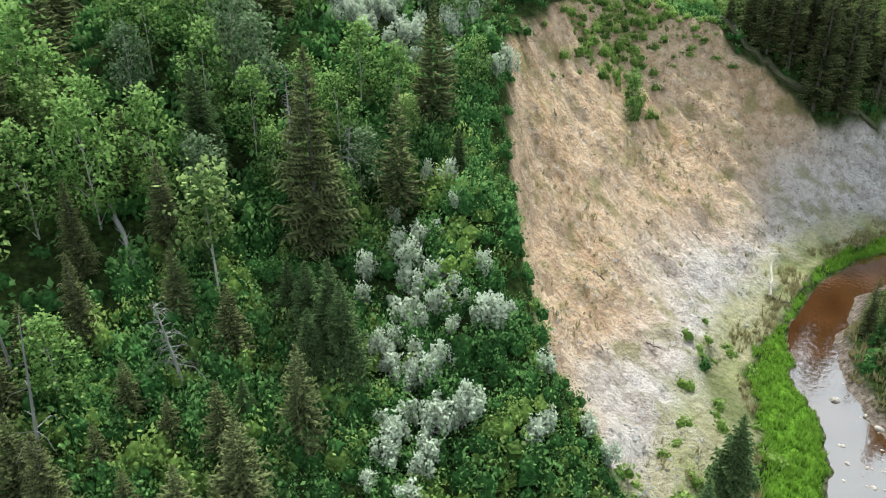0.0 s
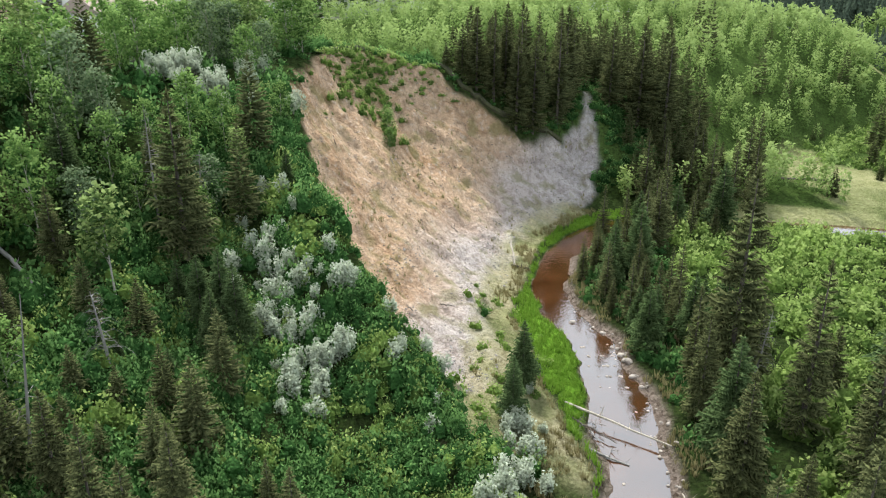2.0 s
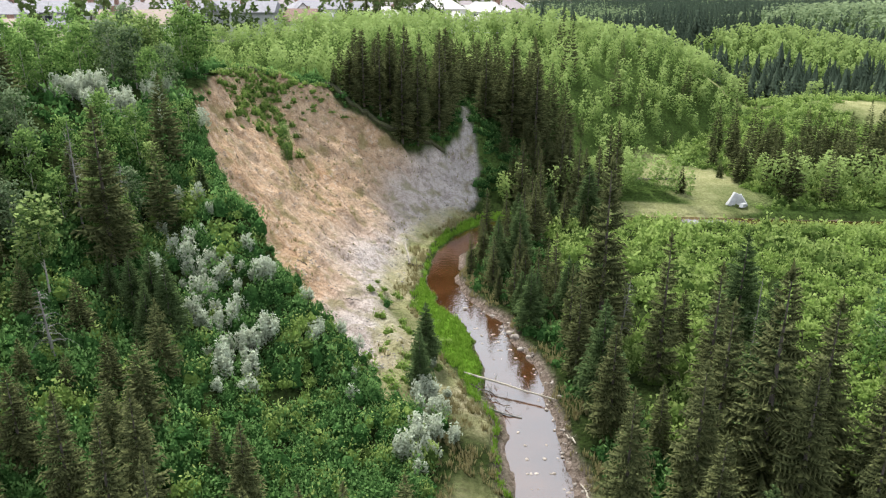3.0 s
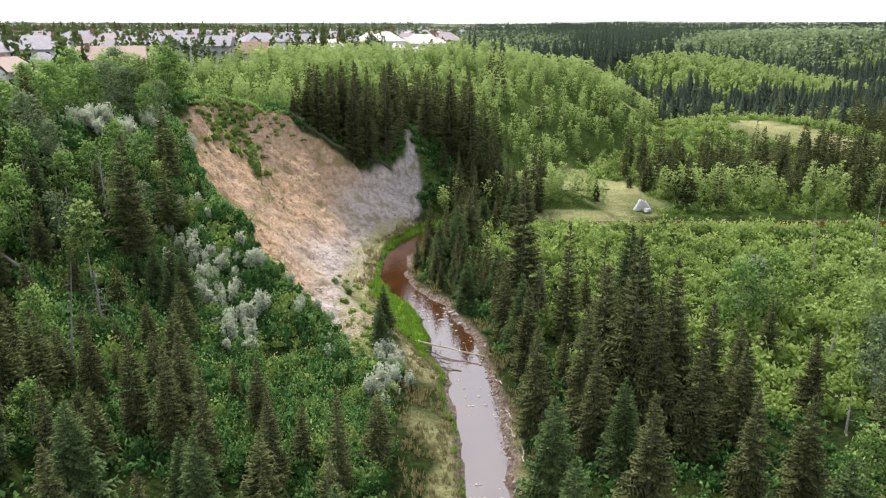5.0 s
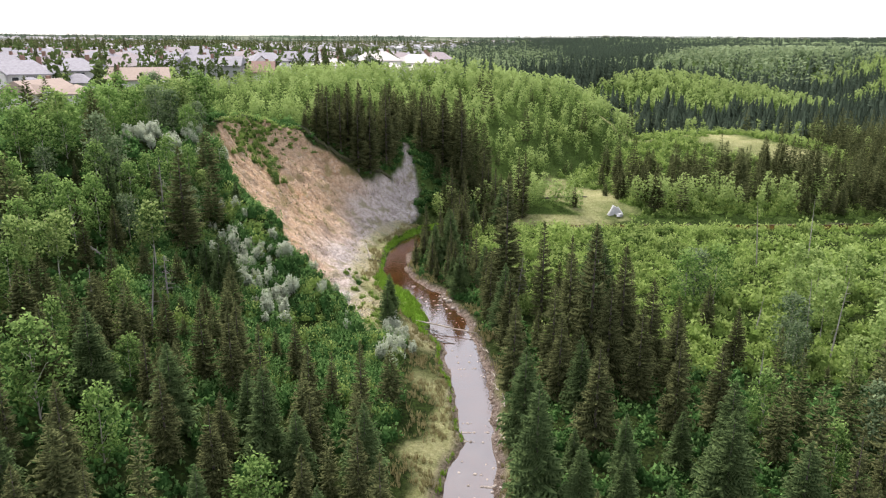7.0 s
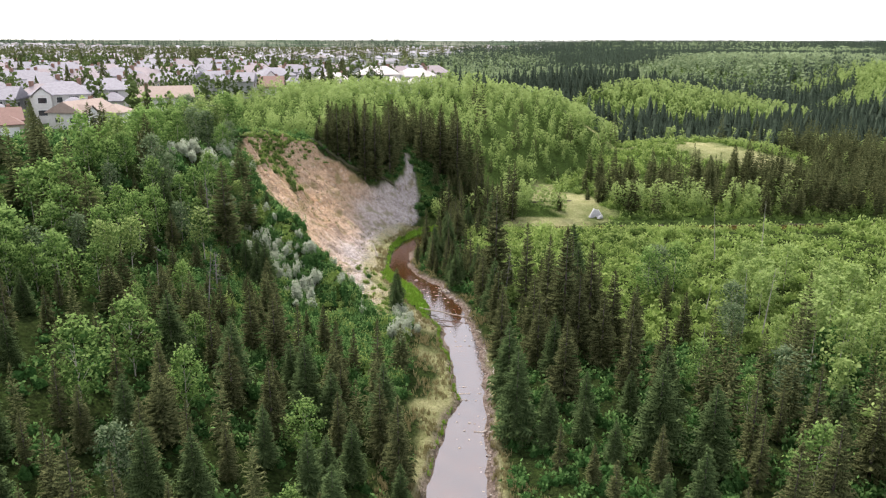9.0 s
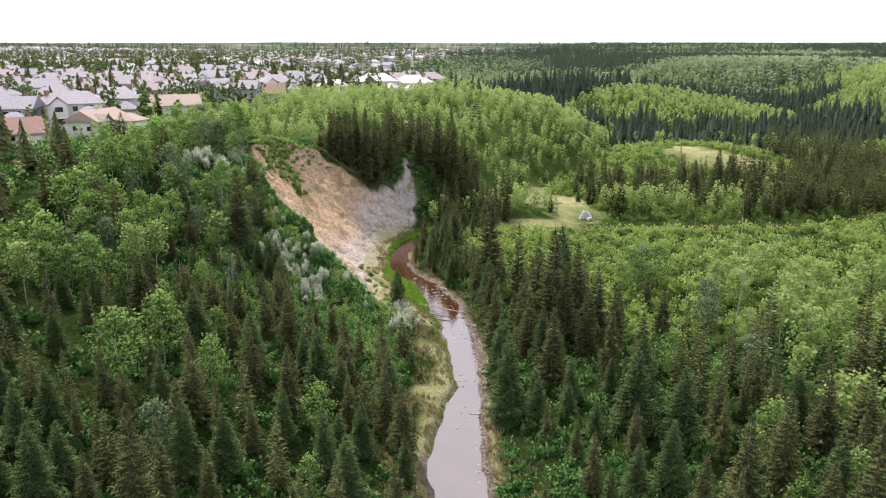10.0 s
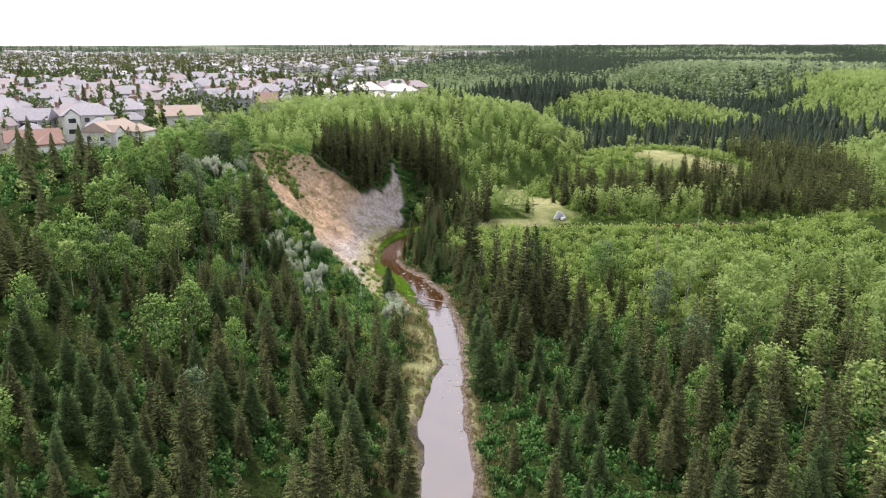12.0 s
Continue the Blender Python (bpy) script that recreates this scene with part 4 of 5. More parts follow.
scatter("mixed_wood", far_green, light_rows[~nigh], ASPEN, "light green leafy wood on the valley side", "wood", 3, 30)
dark_rows = rows_of(spare & dark & (thin < 0.42 * thin_out), np.where(opening, 2.0, 1.0) * sz * r0.uniform(0.5, 1.3, len(sz)), 4)
by_meadow = dark_rows[:, 1] < 190
scatter("meadow_spruces", [spruce_crown(50 + k, wide=2.3, per=7, step=0.75, twigs=1) for k in range(4)], dark_rows[by_meadow], NEEDLES, "dark spruces round the dry meadows", "wood", 38, 30)
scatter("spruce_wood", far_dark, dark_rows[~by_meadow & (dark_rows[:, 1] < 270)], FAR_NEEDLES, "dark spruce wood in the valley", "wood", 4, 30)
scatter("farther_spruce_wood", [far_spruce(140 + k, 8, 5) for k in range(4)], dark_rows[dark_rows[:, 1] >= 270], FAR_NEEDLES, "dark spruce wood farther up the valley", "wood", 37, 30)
# low brush between the valley floor and the meadow trees
r1, q, qz, qc, qe, qd, qk, qb = woods(1500, 44, 150, 97, 130, 14)
low = (qe > 2.5) & (meadow(q[:, 0], q[:, 1]) < 0.3) & (qd < 0)
scatter("meadow_brush", bushes, np.stack([q[:, 0], q[:, 1], qz - 0.1, r1.uniform(0.8, 1.5, 1500), r1.uniform(0.8, 1.9, 1500), r1.integers(0, 5, 1500)], 1)[low], BRUSH, "yellow-green brush below the meadow spruces", "shrubs", 40, 9)
# far woods
r0, p, z, c, e, d, k, b = woods(40000, -150, 720, 400, 950, 6)
x, y = p.T
wild = town_zone(x, y) < 0.2
keep = wild & (np.abs(x) < 0.64 * (y + 110)) & (r0.random(len(x)) < np.where(y < 700, 0.65, 0.45))
patch = lumps(x, y, 140, 42) + 0.5 * lumps(x, y, 50, 43) + r0.normal(0, 0.25, len(x)) + 0.7 * ease((620 - y) / 150) * ease((330 - x) / 80)
sz = r0.uniform(0.7, 1.1, len(p))
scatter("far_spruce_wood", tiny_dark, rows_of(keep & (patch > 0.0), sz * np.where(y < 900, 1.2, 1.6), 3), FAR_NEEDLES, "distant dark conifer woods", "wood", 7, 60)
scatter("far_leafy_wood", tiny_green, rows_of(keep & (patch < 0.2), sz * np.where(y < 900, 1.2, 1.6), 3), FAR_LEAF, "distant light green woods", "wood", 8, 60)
r0, p, z, c, e, d, k, b = woods(9000, -300, 1500, 950, 2300, 7)
x, y = p.T
keep = (town_zone(x, y) < 0.2) & (np.abs(x) < 0.64 * (y + 110))
patch = lumps(x, y, 160, 42)
sz = r0.uniform(1.1, 1.9, len(p))
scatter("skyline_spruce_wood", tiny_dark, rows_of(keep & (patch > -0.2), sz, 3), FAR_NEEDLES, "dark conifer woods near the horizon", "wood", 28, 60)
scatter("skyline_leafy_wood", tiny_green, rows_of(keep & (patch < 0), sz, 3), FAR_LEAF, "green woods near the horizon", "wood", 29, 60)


# ---- the suburb on the plateau ----
ROOFS = [plain("grey_shingles", (0.130, 0.122, 0.140), (0.235, 0.222, 0.245), 8, 0.9, 0.2), plain("mauve_brown_shingles", (0.155, 0.125, 0.130), (0.255, 0.215, 0.222), 8, 0.9, 0.2),
         plain("tan_shingles", (0.200, 0.148, 0.120), (0.280, 0.215, 0.180), 8, 0.9, 0.2), plain("red_brown_shingles", (0.112, 0.060, 0.048), (0.165, 0.092, 0.074), 8, 0.9, 0.2),
         plain("pale_shingles", (0.330, 0.300, 0.280), (0.440, 0.410, 0.390), 8, 0.9, 0.2)]
SIDING = [plain("white_siding", (0.40, 0.39, 0.37), (0.55, 0.54, 0.52), 2, 0.8, 0.1), plain("cream_stucco", (0.33, 0.29, 0.23), (0.46, 0.41, 0.34), 2, 0.9, 0.1), plain("grey_siding", (0.24, 0.24, 0.24), (0.36, 0.36, 0.36), 2, 0.8, 0.1)]
TRIM = plain("white_trim", (0.50, 0.50, 0.49), (0.60, 0.60, 0.59), 2, 0.7, 0.0)
BRICK = plain("chimney_brick", (0.14, 0.075, 0.055), (0.22, 0.13, 0.10), 10, 0.9, 0.3)


def glass_material():
    m, n, l = material("window_glass")
    p = n.new("ShaderNodeBsdfPrincipled")
    l.new(blend(n, l, (0.015, 0.018, 0.022), (0.045, 0.050, 0.055), grain(n, l, 0.7)), p.inputs["Base Color"])
    p.inputs["Roughness"].default_value, p.inputs["IOR"].default_value = 0.05, 1.5
    return finish(m, p.outputs[0])


GLASS = glass_material()


def box(x0, x1, y0, y1, z0, z1):
    v = np.array([[x, y, z] for z in (z0, z1) for y in (y0, y1) for x in (x0, x1)], float)
    return v[np.array([[0, 2, 3, 1], [4, 5, 7, 6], [0, 1, 5, 4], [2, 6, 7, 3], [0, 4, 6, 2], [1, 3, 7, 5]])]


def hip_roof(x0, x1, y0, y1, z, rise, ridge=0.35, lip=0.18):
    """A hipped roof slab with eaves; ridge 1 makes it a gable."""
    inset = (y1 - y0) / 2 * (1 - ridge)
    a, b, c, d = (x0, y0, z), (x1, y0, z), (x1, y1, z), (x0, y1, z)
    e, f = (x0 + inset, (y0 + y1) / 2, z + rise), (x1 - inset, (y0 + y1) / 2, z + rise)
    tops = np.array([[a, b, f, e], [c, d, e, f], [b, c, f, f], [d, a, e, e]], float)
    under = np.array([[a, d, c, b]], float) - (0, 0, lip)
    rim = np.array([[p, (p[0], p[1], p[2] - lip), (q[0], q[1], q[2] - lip), q] for p, q in ((a, b), (b, c), (c, d), (d, a))], float)
    return np.concatenate([tops, under, rim])


def house(seed, roof, wall, style, label):
    r0 = np.random.default_rng(seed)
    thing = tagged(new("house"), label, "house", "houses of the suburb")
    w, dp, h = r0.uniform(11, 14), r0.uniform(9, 11), (5.4 if style != 1 else 3.4)
    hx, hy = w / 2, dp / 2
    ridge = 0.3 if style == 0 else 0.95
    hang("wall", build("wall", box(-hx, hx, -hy, hy, -1.5, h), wall), thing)
    hang("roof", build("roof", hip_roof(-hx - 0.5, hx + 0.5, -hy - 0.5, hy + 0.5, h + 0.05, 2.7, ridge), roof), thing)
    gx, gd = hx - 3.4, 5.6
    hang("garage_wall", build("garage_wall", box(gx - 3.1, gx + 3.1, -hy - gd, -hy, -1.5, 3.0), wall), thing)
    hang("garage_roof", build("garage_roof", hip_roof(gx - 3.6, gx + 3.6, -hy - gd - 0.5, -hy + 2.0, 3.05, 1.9, 0.25), roof), thing)
    hang("garage_door", build("garage_door", box(gx - 2.4, gx + 2.4, -hy - gd - 0.06, -hy - gd + 0.02, 0.05, 2.3), TRIM), thing, "white panelled garage door")
    # gabled bay on the front
    bx = -hx + 2.6
    bay = [box(bx - 1.9, bx + 1.9, -hy - 1.2, -hy + 0.3, -1.5, h)]
    hang("bay_wall", build("bay_wall", bay, wall), thing)
    g0, g1, top = (bx - 2.3, bx + 2.3, h + 1.9)
    yf, yb = -hy - 1.6, 0.0
    gable = np.array([[(g0, yf, h - 0.1), (bx, yf, top), (bx, yb, top), (g0, yb, h - 0.1)], [(bx, yf, top), (g1, yf, h - 0.1), (g1, yb, h - 0.1), (bx, yb, top)]], float)
    hang("bay_roof", build("bay_roof", np.concatenate([gable, gable[:, ::-1] - (0, 0, 0.16)]), roof), thing)
    hang("bay_gable", build("bay_gable", np.array([[(g0 + 0.4, -hy - 1.22, h), (g1 - 0.4, -hy - 1.22, h), (bx, -hy - 1.22, top - 0.35)], [(g1 - 0.4, -hy - 1.1, h), (g0 + 0.4, -hy - 1.1, h), (bx, -hy - 1.1, top - 0.35)]], float), TRIM), thing)
    hang("chimney", build("chimney", box(hx - 3.0, hx - 2.1, 0.6, 1.4, h, h + 3.4), BRICK), thing)
    panes = [(bx, -hy - 1.22, 1.4, 2.2), (-0.2, -hy, 1.4, 1.2)] + ([(bx, -hy - 1.22, 4.2, 1.8), (-0.2, -hy, 4.2, 1.2), (gx, -hy, 4.4, 2.0)] if h > 4 else [])
    for x, y, z, ww in panes:
        win = hang("window", build("window", box(x - ww / 2 - 0.12, x + ww / 2 + 0.12, y - 0.06, y + 0.02, z - 0.72, z + 0.72), TRIM), thing)
        hang("pane", build("pane", box(x - ww / 2, x + ww / 2, y - 0.09, y - 0.05, z - 0.6, z + 0.6), GLASS), win)
    for sgn in (-1, 1):
        for y in (-2.2, 2.2):
            z = 4.1 if h > 4 else 1.5
            win = hang("window", build("window", box(sgn * hx - 0.05, sgn * hx + 0.05, y - 0.8, y + 0.8, z - 0.7, z + 0.7), TRIM), thing)
            hang("pane", build("pane", box(sgn * hx - 0.08, sgn * hx + 0.08, y - 0.68, y + 0.68, z - 0.58, z + 0.58), GLASS), win)
    for x in (-hx * 0.6, 0, hx * 0.6):
        z = 1.4
        win = hang("window", build("window", box(x - 0.9, x + 0.9, hy - 0.02, hy + 0.06, z - 0.8, z + 0.8), TRIM), thing)
        hang("pane", build("pane", box(x - 0.78, x + 0.78, hy + 0.05, hy + 0.09, z - 0.68, z + 0.68), GLASS), win)
    hang("door", build("door", box(0.9, 1.9, -hy - 0.06, -hy + 0.02, -0.1, 2.05), BRICK), thing)
    return thing


HOUSES = [house(1, ROOFS[0], SIDING[0], 0, "two-storey white house with a grey hipped roof"), house(2, ROOFS[1], SIDING[1], 0, "two-storey cream house with a mauve-brown roof"),
          house(3, ROOFS[0], SIDING[2], 2, "two-storey grey house with a grey gabled roof"), house(4, ROOFS[2], SIDING[0], 1, "low white bungalow with a tan roof"),
          house(5, ROOFS[3], SIDING[1], 1, "low cream bungalow with a red-brown roof"), house(6, ROOFS[4], SIDING[0], 0, "large pale house with a light hipped roof")]
homes = []


def put_house(k, x, y, turn, s=1.0):
    set_tree(HOUSES[k], x, y, height(x, y) + 0.15, s, s, radians(turn))
    homes.append((x, y))


put_house(4, -90, 69, 30, 0.85), put_house(3, -78, 84, 75, 0.85), put_house(0, -89, 98, 20), put_house(2, -103, 94, 10), put_house(1, -106, 76, 160), put_house(3, -72, 118, 200), put_house(0, -86, 114, 15), put_house(1, -100, 112, 170)
put_house(5, -22, 206, 20, 1.1), put_house(5, -8, 210, -25, 1.05), put_house(5, -39, 204, 10, 0.9), put_house(0, -60, 200, 30), put_house(2, -76, 178, 60)
for row in range(12):
    for col in range(24):
        hx, hy = -330 + col * 16.5 + (row % 2) * 6 + rng.uniform(-2, 2), 60 + row * 26 - (10 if row % 2 else 0) + rng.uniform(-2, 2)
        hy += 0.12 * (hx + 100)
        if float(town_zone(np.array([hx]), np.array([hy]))[0]) > 0.98 and abs(hx) < 0.62 * (hy + 109) + 8 and all(math.hypot(hx - a, hy - b) > 14.5 for a, b in homes):
            put_house(int(rng.choice(5, p=[0.32, 0.3, 0.2, 0.1, 0.08])), hx, hy, (0 if row % 2 else 180) + rng.uniform(-12, 12))

# the rest of the town, too far to tell apart
r0, p, z, c, e, d, k, b = woods(5200, -1100, 420, 330, 1700, 9)
x, y = p.T
x = np.round(x / 17) * 17 + r0.normal(0, 1.5, len(x))
y = np.round(y / 25) * 25 + r0.normal(0, 3, len(y))
town = (town_zone(x, y) > 0.9) & (np.abs(x) < 0.66 * (y + 109)) & (y > 372)
far_wall = [(np.concatenate([box(-6, 6, -4.5, 4.5, -2, s), box(-5, 0, -7, -4, -2, 2.8)]), np.zeros((12, 4))) for s in (5.2, 3.4)]
far_roof = [(np.concatenate([hip_roof(-6.6, 6.6, -5.1, 5.1, s, 2.6, q), hip_roof(-5.5, 0.5, -7.5, -3, 2.9, 1.6, 0.3)]), np.zeros((18, 4))) for s, q in ((5.25, 0.3), (3.45, 0.9))]
pick = rows_of(town & (r0.random(len(x)) < 0.38), np.ones(len(x)), 2)
z_town = land(pick[:, 0], pick[:, 1])[0]
pick[:, 2] = z_town + 0.2
pick[:, 3:5] = 1.0


def toned(name, tones):
    m, n, l = material(name)
    ramp = n.new("ShaderNodeValToRGB")
    ramp.color_ramp.interpolation = "CONSTANT"
    while len(ramp.color_ramp.elements) < len(tones):
        ramp.color_ramp.elements.new(0.5)
    for i, (el, col) in enumerate(zip(ramp.color_ramp.elements, tones)):
        el.position, el.color = i / len(tones), (*col, 1)
    l.new(attribute(n, "tone"), ramp.inputs["Fac"])
    p = n.new("ShaderNodeBsdfPrincipled")
    p.inputs["Roughness"].default_value = 0.9
    l.new(blend(n, l, ramp.outputs["Color"], (0.5, 0.5, 0.5), value(n, l, "MULTIPLY", grain(n, l, 0.8), 0.15)), p.inputs["Base Color"])
    return finish(m, p.outputs[0])


scatter("far_house_wall", far_wall, pick, toned("far_house_paint", [(0.46, 0.46, 0.45), (0.40, 0.39, 0.37), (0.50, 0.50, 0.50), (0.33, 0.33, 0.34)]), "walls of distant pale suburban houses", "houses", 21)
scatter("far_house_roof", far_roof, pick, toned("far_house_shingles", [(0.185, 0.173, 0.195), (0.21, 0.195, 0.207), (0.28, 0.27, 0.285), (0.17, 0.143, 0.14)]), "roofs of distant suburban houses", "houses", 21)

def column(seed, n=46):
    """A narrow upright poplar or cedar crown."""
    r1 = np.random.default_rng(seed)
    v = r1.normal(0, 1, (n, 3))
    v /= np.linalg.norm(v, axis=1, keepdims=True)
    quads = leaves(r1, v * (1.0, 1.0, 4.4) * r1.uniform(0.8, 1.05, (n, 1)) + (0, 0, 4.9), 0.12, 0.62, -0.1)
    return quads, np.clip((quads[:, :, 2] - 4) / 5, 0, 0.6)


columns = [column(160 + j) for j in range(4)]
# garden trees: dark columns, poplars and small crowns
r0, p, z, c, e, d, k, b = woods(12500, -800, 420, 55, 1500, 10)
x, y = p.T
clear_of = np.ones(len(x), bool)
for a, bb in homes:
    clear_of &= np.hypot(x - a, y - bb) > 7.5
town = (town_zone(x, y) > 0.5) & (np.abs(x) < 0.66 * (y + 109)) & clear_of
near = y < 420
sz = r0.uniform(0.7, 1.2, len(x))
dense = np.where(near, 0.9, 0.95)
pick = rows_of(town & (r0.random(len(x)) < dense * 0.75), sz, 4)
pick[:, 3] *= 1.15
near_pick = pick[pick[:, 1] < 420]
near_pick[:, 4] *= 0.95
scatter("garden_poplars", columns, near_pick, DARK_LEAF, "dark columnar garden trees among the houses", "trees", 11)
far_pick = pick[pick[:, 1] >= 420]
far_pick[:, 5] %= 3
far_pick[:, 3] *= 1.5
far_pick[:, 4] *= 1.1
scatter("town_conifers", tiny_dark, far_pick, NEEDLES, "distant dark trees among the houses", "trees", 12)
pick = rows_of(town & (r0.random(len(x)) < dense * 0.4), sz * 0.7, 3)
scatter("garden_trees", tiny_green, pick, ASPEN, "small light green garden trees", "trees", 13)

r0, p, z, c, e, d, k, b = woods(8500, -330, 40, 55, 430, 12)
x, y = p.T
clear_of = np.ones(len(x), bool)
for a, bb in homes:
    clear_of &= np.hypot(x - a, y - bb) > 6.8
town = (town_zone(x, y) > 0.2) & (np.abs(x) < 0.64 * (y + 109)) & clear_of
sz = r0.uniform(0.6, 1.15, len(x))
pick = rows_of(town & (lumps(x, y, 30, 45) + r0.normal(0, 0.4, len(x)) > 0.0), sz, 4)
pick = pick[r0.random(len(pick)) < 0.13]
pick[:, 3] *= 1.1
scatter("street_conifers", far_dark, pick, NEEDLES, "dark pointed trees between the nearer houses", "trees", 22)
pick = rows_of(town & (lumps(x, y, 25, 46) + r0.normal(0, 0.4, len(x)) > 0.35), sz * 0.8, 4)
scatter("street_trees", far_green, pick, ASPEN, "leafy green trees between the nearer houses", "trees", 23)
pick = rows_of(town & (lumps(x, y, 35, 49) + r0.normal(0, 0.4, len(x)) > 0.15), sz, 4)
pick = pick[r0.random(len(pick)) < 0.4]
pick[:, 4] *= 1.1
scatter("street_poplars", columns, pick, DARK_LEAF, "dark green columnar poplars between the nearer houses", "trees", 27)

r0, p, z, c, e, d, k, b = woods(5000, -2100, 1500, 1500, 3300, 13)
x, y = p.T
sz = r0.uniform(1.0, 1.8, len(x))
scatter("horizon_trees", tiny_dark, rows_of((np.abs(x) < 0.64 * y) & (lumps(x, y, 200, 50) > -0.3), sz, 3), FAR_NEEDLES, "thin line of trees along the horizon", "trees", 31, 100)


# ---- stones, driftwood, dead trees and small growth ----
def lumpy(seed, size, flat=0.6):
    """A worn stone: a subdivided sphere pushed about."""
    r0 = np.random.default_rng(seed)
    bm = bmesh.new()
    bmesh.ops.create_icosphere(bm, subdivisions=2, radius=1)
    cuts = [(Vector(v).normalized(), r0.uniform(0.55, 0.85)) for v in r0.normal(0, 1, (7, 3))]
    for v in bm.verts:
        for nrm, lim in cuts:
            over = v.co.dot(nrm) - lim
            if over > 0:
                v.co -= nrm * over * 0.85
        v.co += v.co * 0.05 * noise.noise(v.co * 2.3 + Vector((seed, 0, 0)))
        v.co = Vector((v.co.x * size, v.co.y * size * 0.8, v.co.z * size * flat))
    return bm


STONES = []
for j in range(4):
    ob = part("stone", lumpy(j + 1, 0.5), STONE, None)
    STONES.append(tagged(ob, "rounded grey-brown stone at the creek's edge", "stone", "stones along the creek"))


def on_bank(y, off, right=True):
    """A point off metres outside the water's edge."""
    i = int(np.argmin(np.abs(mid_line[:, 1] - y)))
    sgn = -1 if right else 1
    q = mid_line[i, :2] + sgn * side[i] * (mid_line[i, 2] + off)
    return float(q[0]), float(q[1])


for y, off, s in [(46.5, 0.0, 1.0), (47.8, 0.3, 1.2), (45.2, 0.1, 0.9), (49.2, 0.2, 0.9), (44, 0.3, 0.8), (50.6, -0.1, 0.7), (52.4, -0.3, 0.8), (56.6, -1.6, 1.1), (51.5, 0.4, 0.6)] + [(rng.uniform(-20, 58), rng.uniform(-0.9, 0.9), rng.uniform(0.18, 0.5)) for _ in range(130)]:
    x, yy = on_bank(y, off)
    set_tree(STONES[int(rng.integers(4))], x, yy + rng.uniform(-0.8, 0.8), max(height(x, yy), -0.12) + 0.04, s, s, rng.uniform(0, 6.28))
for _ in range(80):
    y = float(rng.choice([46.5, 8.0, 24.0, -3.0])) + rng.normal(0, 2.6)
    x, yy = on_bank(y, rng.uniform(-3.6, -0.2))
    s = rng.uniform(0.2, 0.5)
    set_tree(STONES[int(rng.integers(4))], x, yy, -0.02, s, s * 0.9, rng.uniform(0, 6.28))


def log(name, a, b, r_a, r_b, mat, label, stubs=5, seed=0):
    """A fallen trunk from a to b with broken branch stubs."""
    r0 = np.random.default_rng(seed)
    a, b = np.array(a, float), np.array(b, float)
    pts = [a + (b - a) * q + r0.normal(0, 0.06, 3) * (0 < q < 1) for q in np.linspace(0, 1, 7)]
    thing = tagged(new(name), label, "log", "driftwood and fallen trunks")
    hang("trunk", build("trunk", tube(pts, np.linspace(r_a, r_b, 7), 8), mat), thing)
    for k in range(stubs):
        q = r0.uniform(0.15, 0.95)
        p0 = a + (b - a) * q
        out = r0.normal(0, 1, 3)
        out[2] = abs(out[2])
        out *= r0.uniform(0.4, 1.1) / np.linalg.norm(out)
        hang("branch", build("branch", tube([p0, p0 + out * 0.6, p0 + out + (0, 0, 0.15)], [r_b * 0.6, r_b * 0.35, 0.012], 5), mat), thing)
    return thing


log("fallen_log", (-3.2, 38.6, 0.9), (6.2, 34.5, 0.6), 0.13, 0.07, BLEACHED, "long bleached log lying across the brown creek", 6, 1)
log("fallen_log", (-0.6, 33.0, 0.25), (3.0, 31.9, 0.05), 0.12, 0.06, DEAD, "dark wet log half sunk in the creek", 4, 2)
log("fallen_log", (-2.2, 36.4, 0.9), (1.9, 34.4, 0.2), 0.09, 0.04, BARK, "dark branch caught in the log jam", 5, 4)
for j in range(22):
    a = np.array([rng.normal(-0.8, 0.7), rng.normal(35.2, 0.9), rng.uniform(0.1, 0.8)])
    w = rng.normal(0, 1, 3) * (1, 0.8, 0.18)
    log("driftwood_stick", a, a + w * rng.uniform(0.9, 1.6), 0.04, 0.015, DEAD if j % 3 else BARK, "thin grey stick tangled in the log jam", 1, 30 + j)
zl = height(-12.6, 70.5)
log("leaning_log", (-12.2, 68.6, height(-12.2, 68.6) - 0.1), (-13.4, 72.6, zl + 1.9), 0.16, 0.11, BLEACHED, "pale bleached trunk leaning at the foot of the clay slope", 2, 5)
log("fallen_log", (-12.6, 68.4, height(-12.6, 68.4) + 0.1), (-10.3, 68.9, height(-10.3, 68.9) + 0.12), 0.14, 0.08, BARK, "dark short log on the bank at the foot of the slope", 3, 6)
for j, (x, y) in enumerate(((7.9, 20), (8.4, 12), (8.2, 4), (7.4, 27), (9.0, -3), (8.0, 16))):
    q = rng.uniform(1.5, 3.2)
    log("driftwood_log", (x, y, height(x, y) + 0.15), (x - 0.6 + rng.normal(0, 0.4), y + q, height(x - 0.5, y + q) + 0.25), 0.07, 0.045, BLEACHED, "bleached driftwood log on the stony bank", 2, 60 + j)
for j, (x, y) in enumerate(((-22, 52), (-18.5, 45), (-17, 50), (-26, 60), (-20, 70), (-29, 70), (-24, 84), (-16, 80), (-33, 62))):
    q = rng.normal(0, 0.8, 2)
    log("dead_stick", (x, y, height(x, y) + 0.05), (x + q[0], y + q[1], height(x + q[0], y + q[1]) + 0.45), 0.06, 0.03, DEAD if j % 2 else BARK, "short dead stick on the bare clay", 1, 80 + j)
log("fallen_log", (-43, 22, height(-43, 22) + 0.6), (-37, 20, height(-37, 20) + 0.5), 0.18, 0.1, DEAD, "grey fallen trunk among the undergrowth", 4, 7)
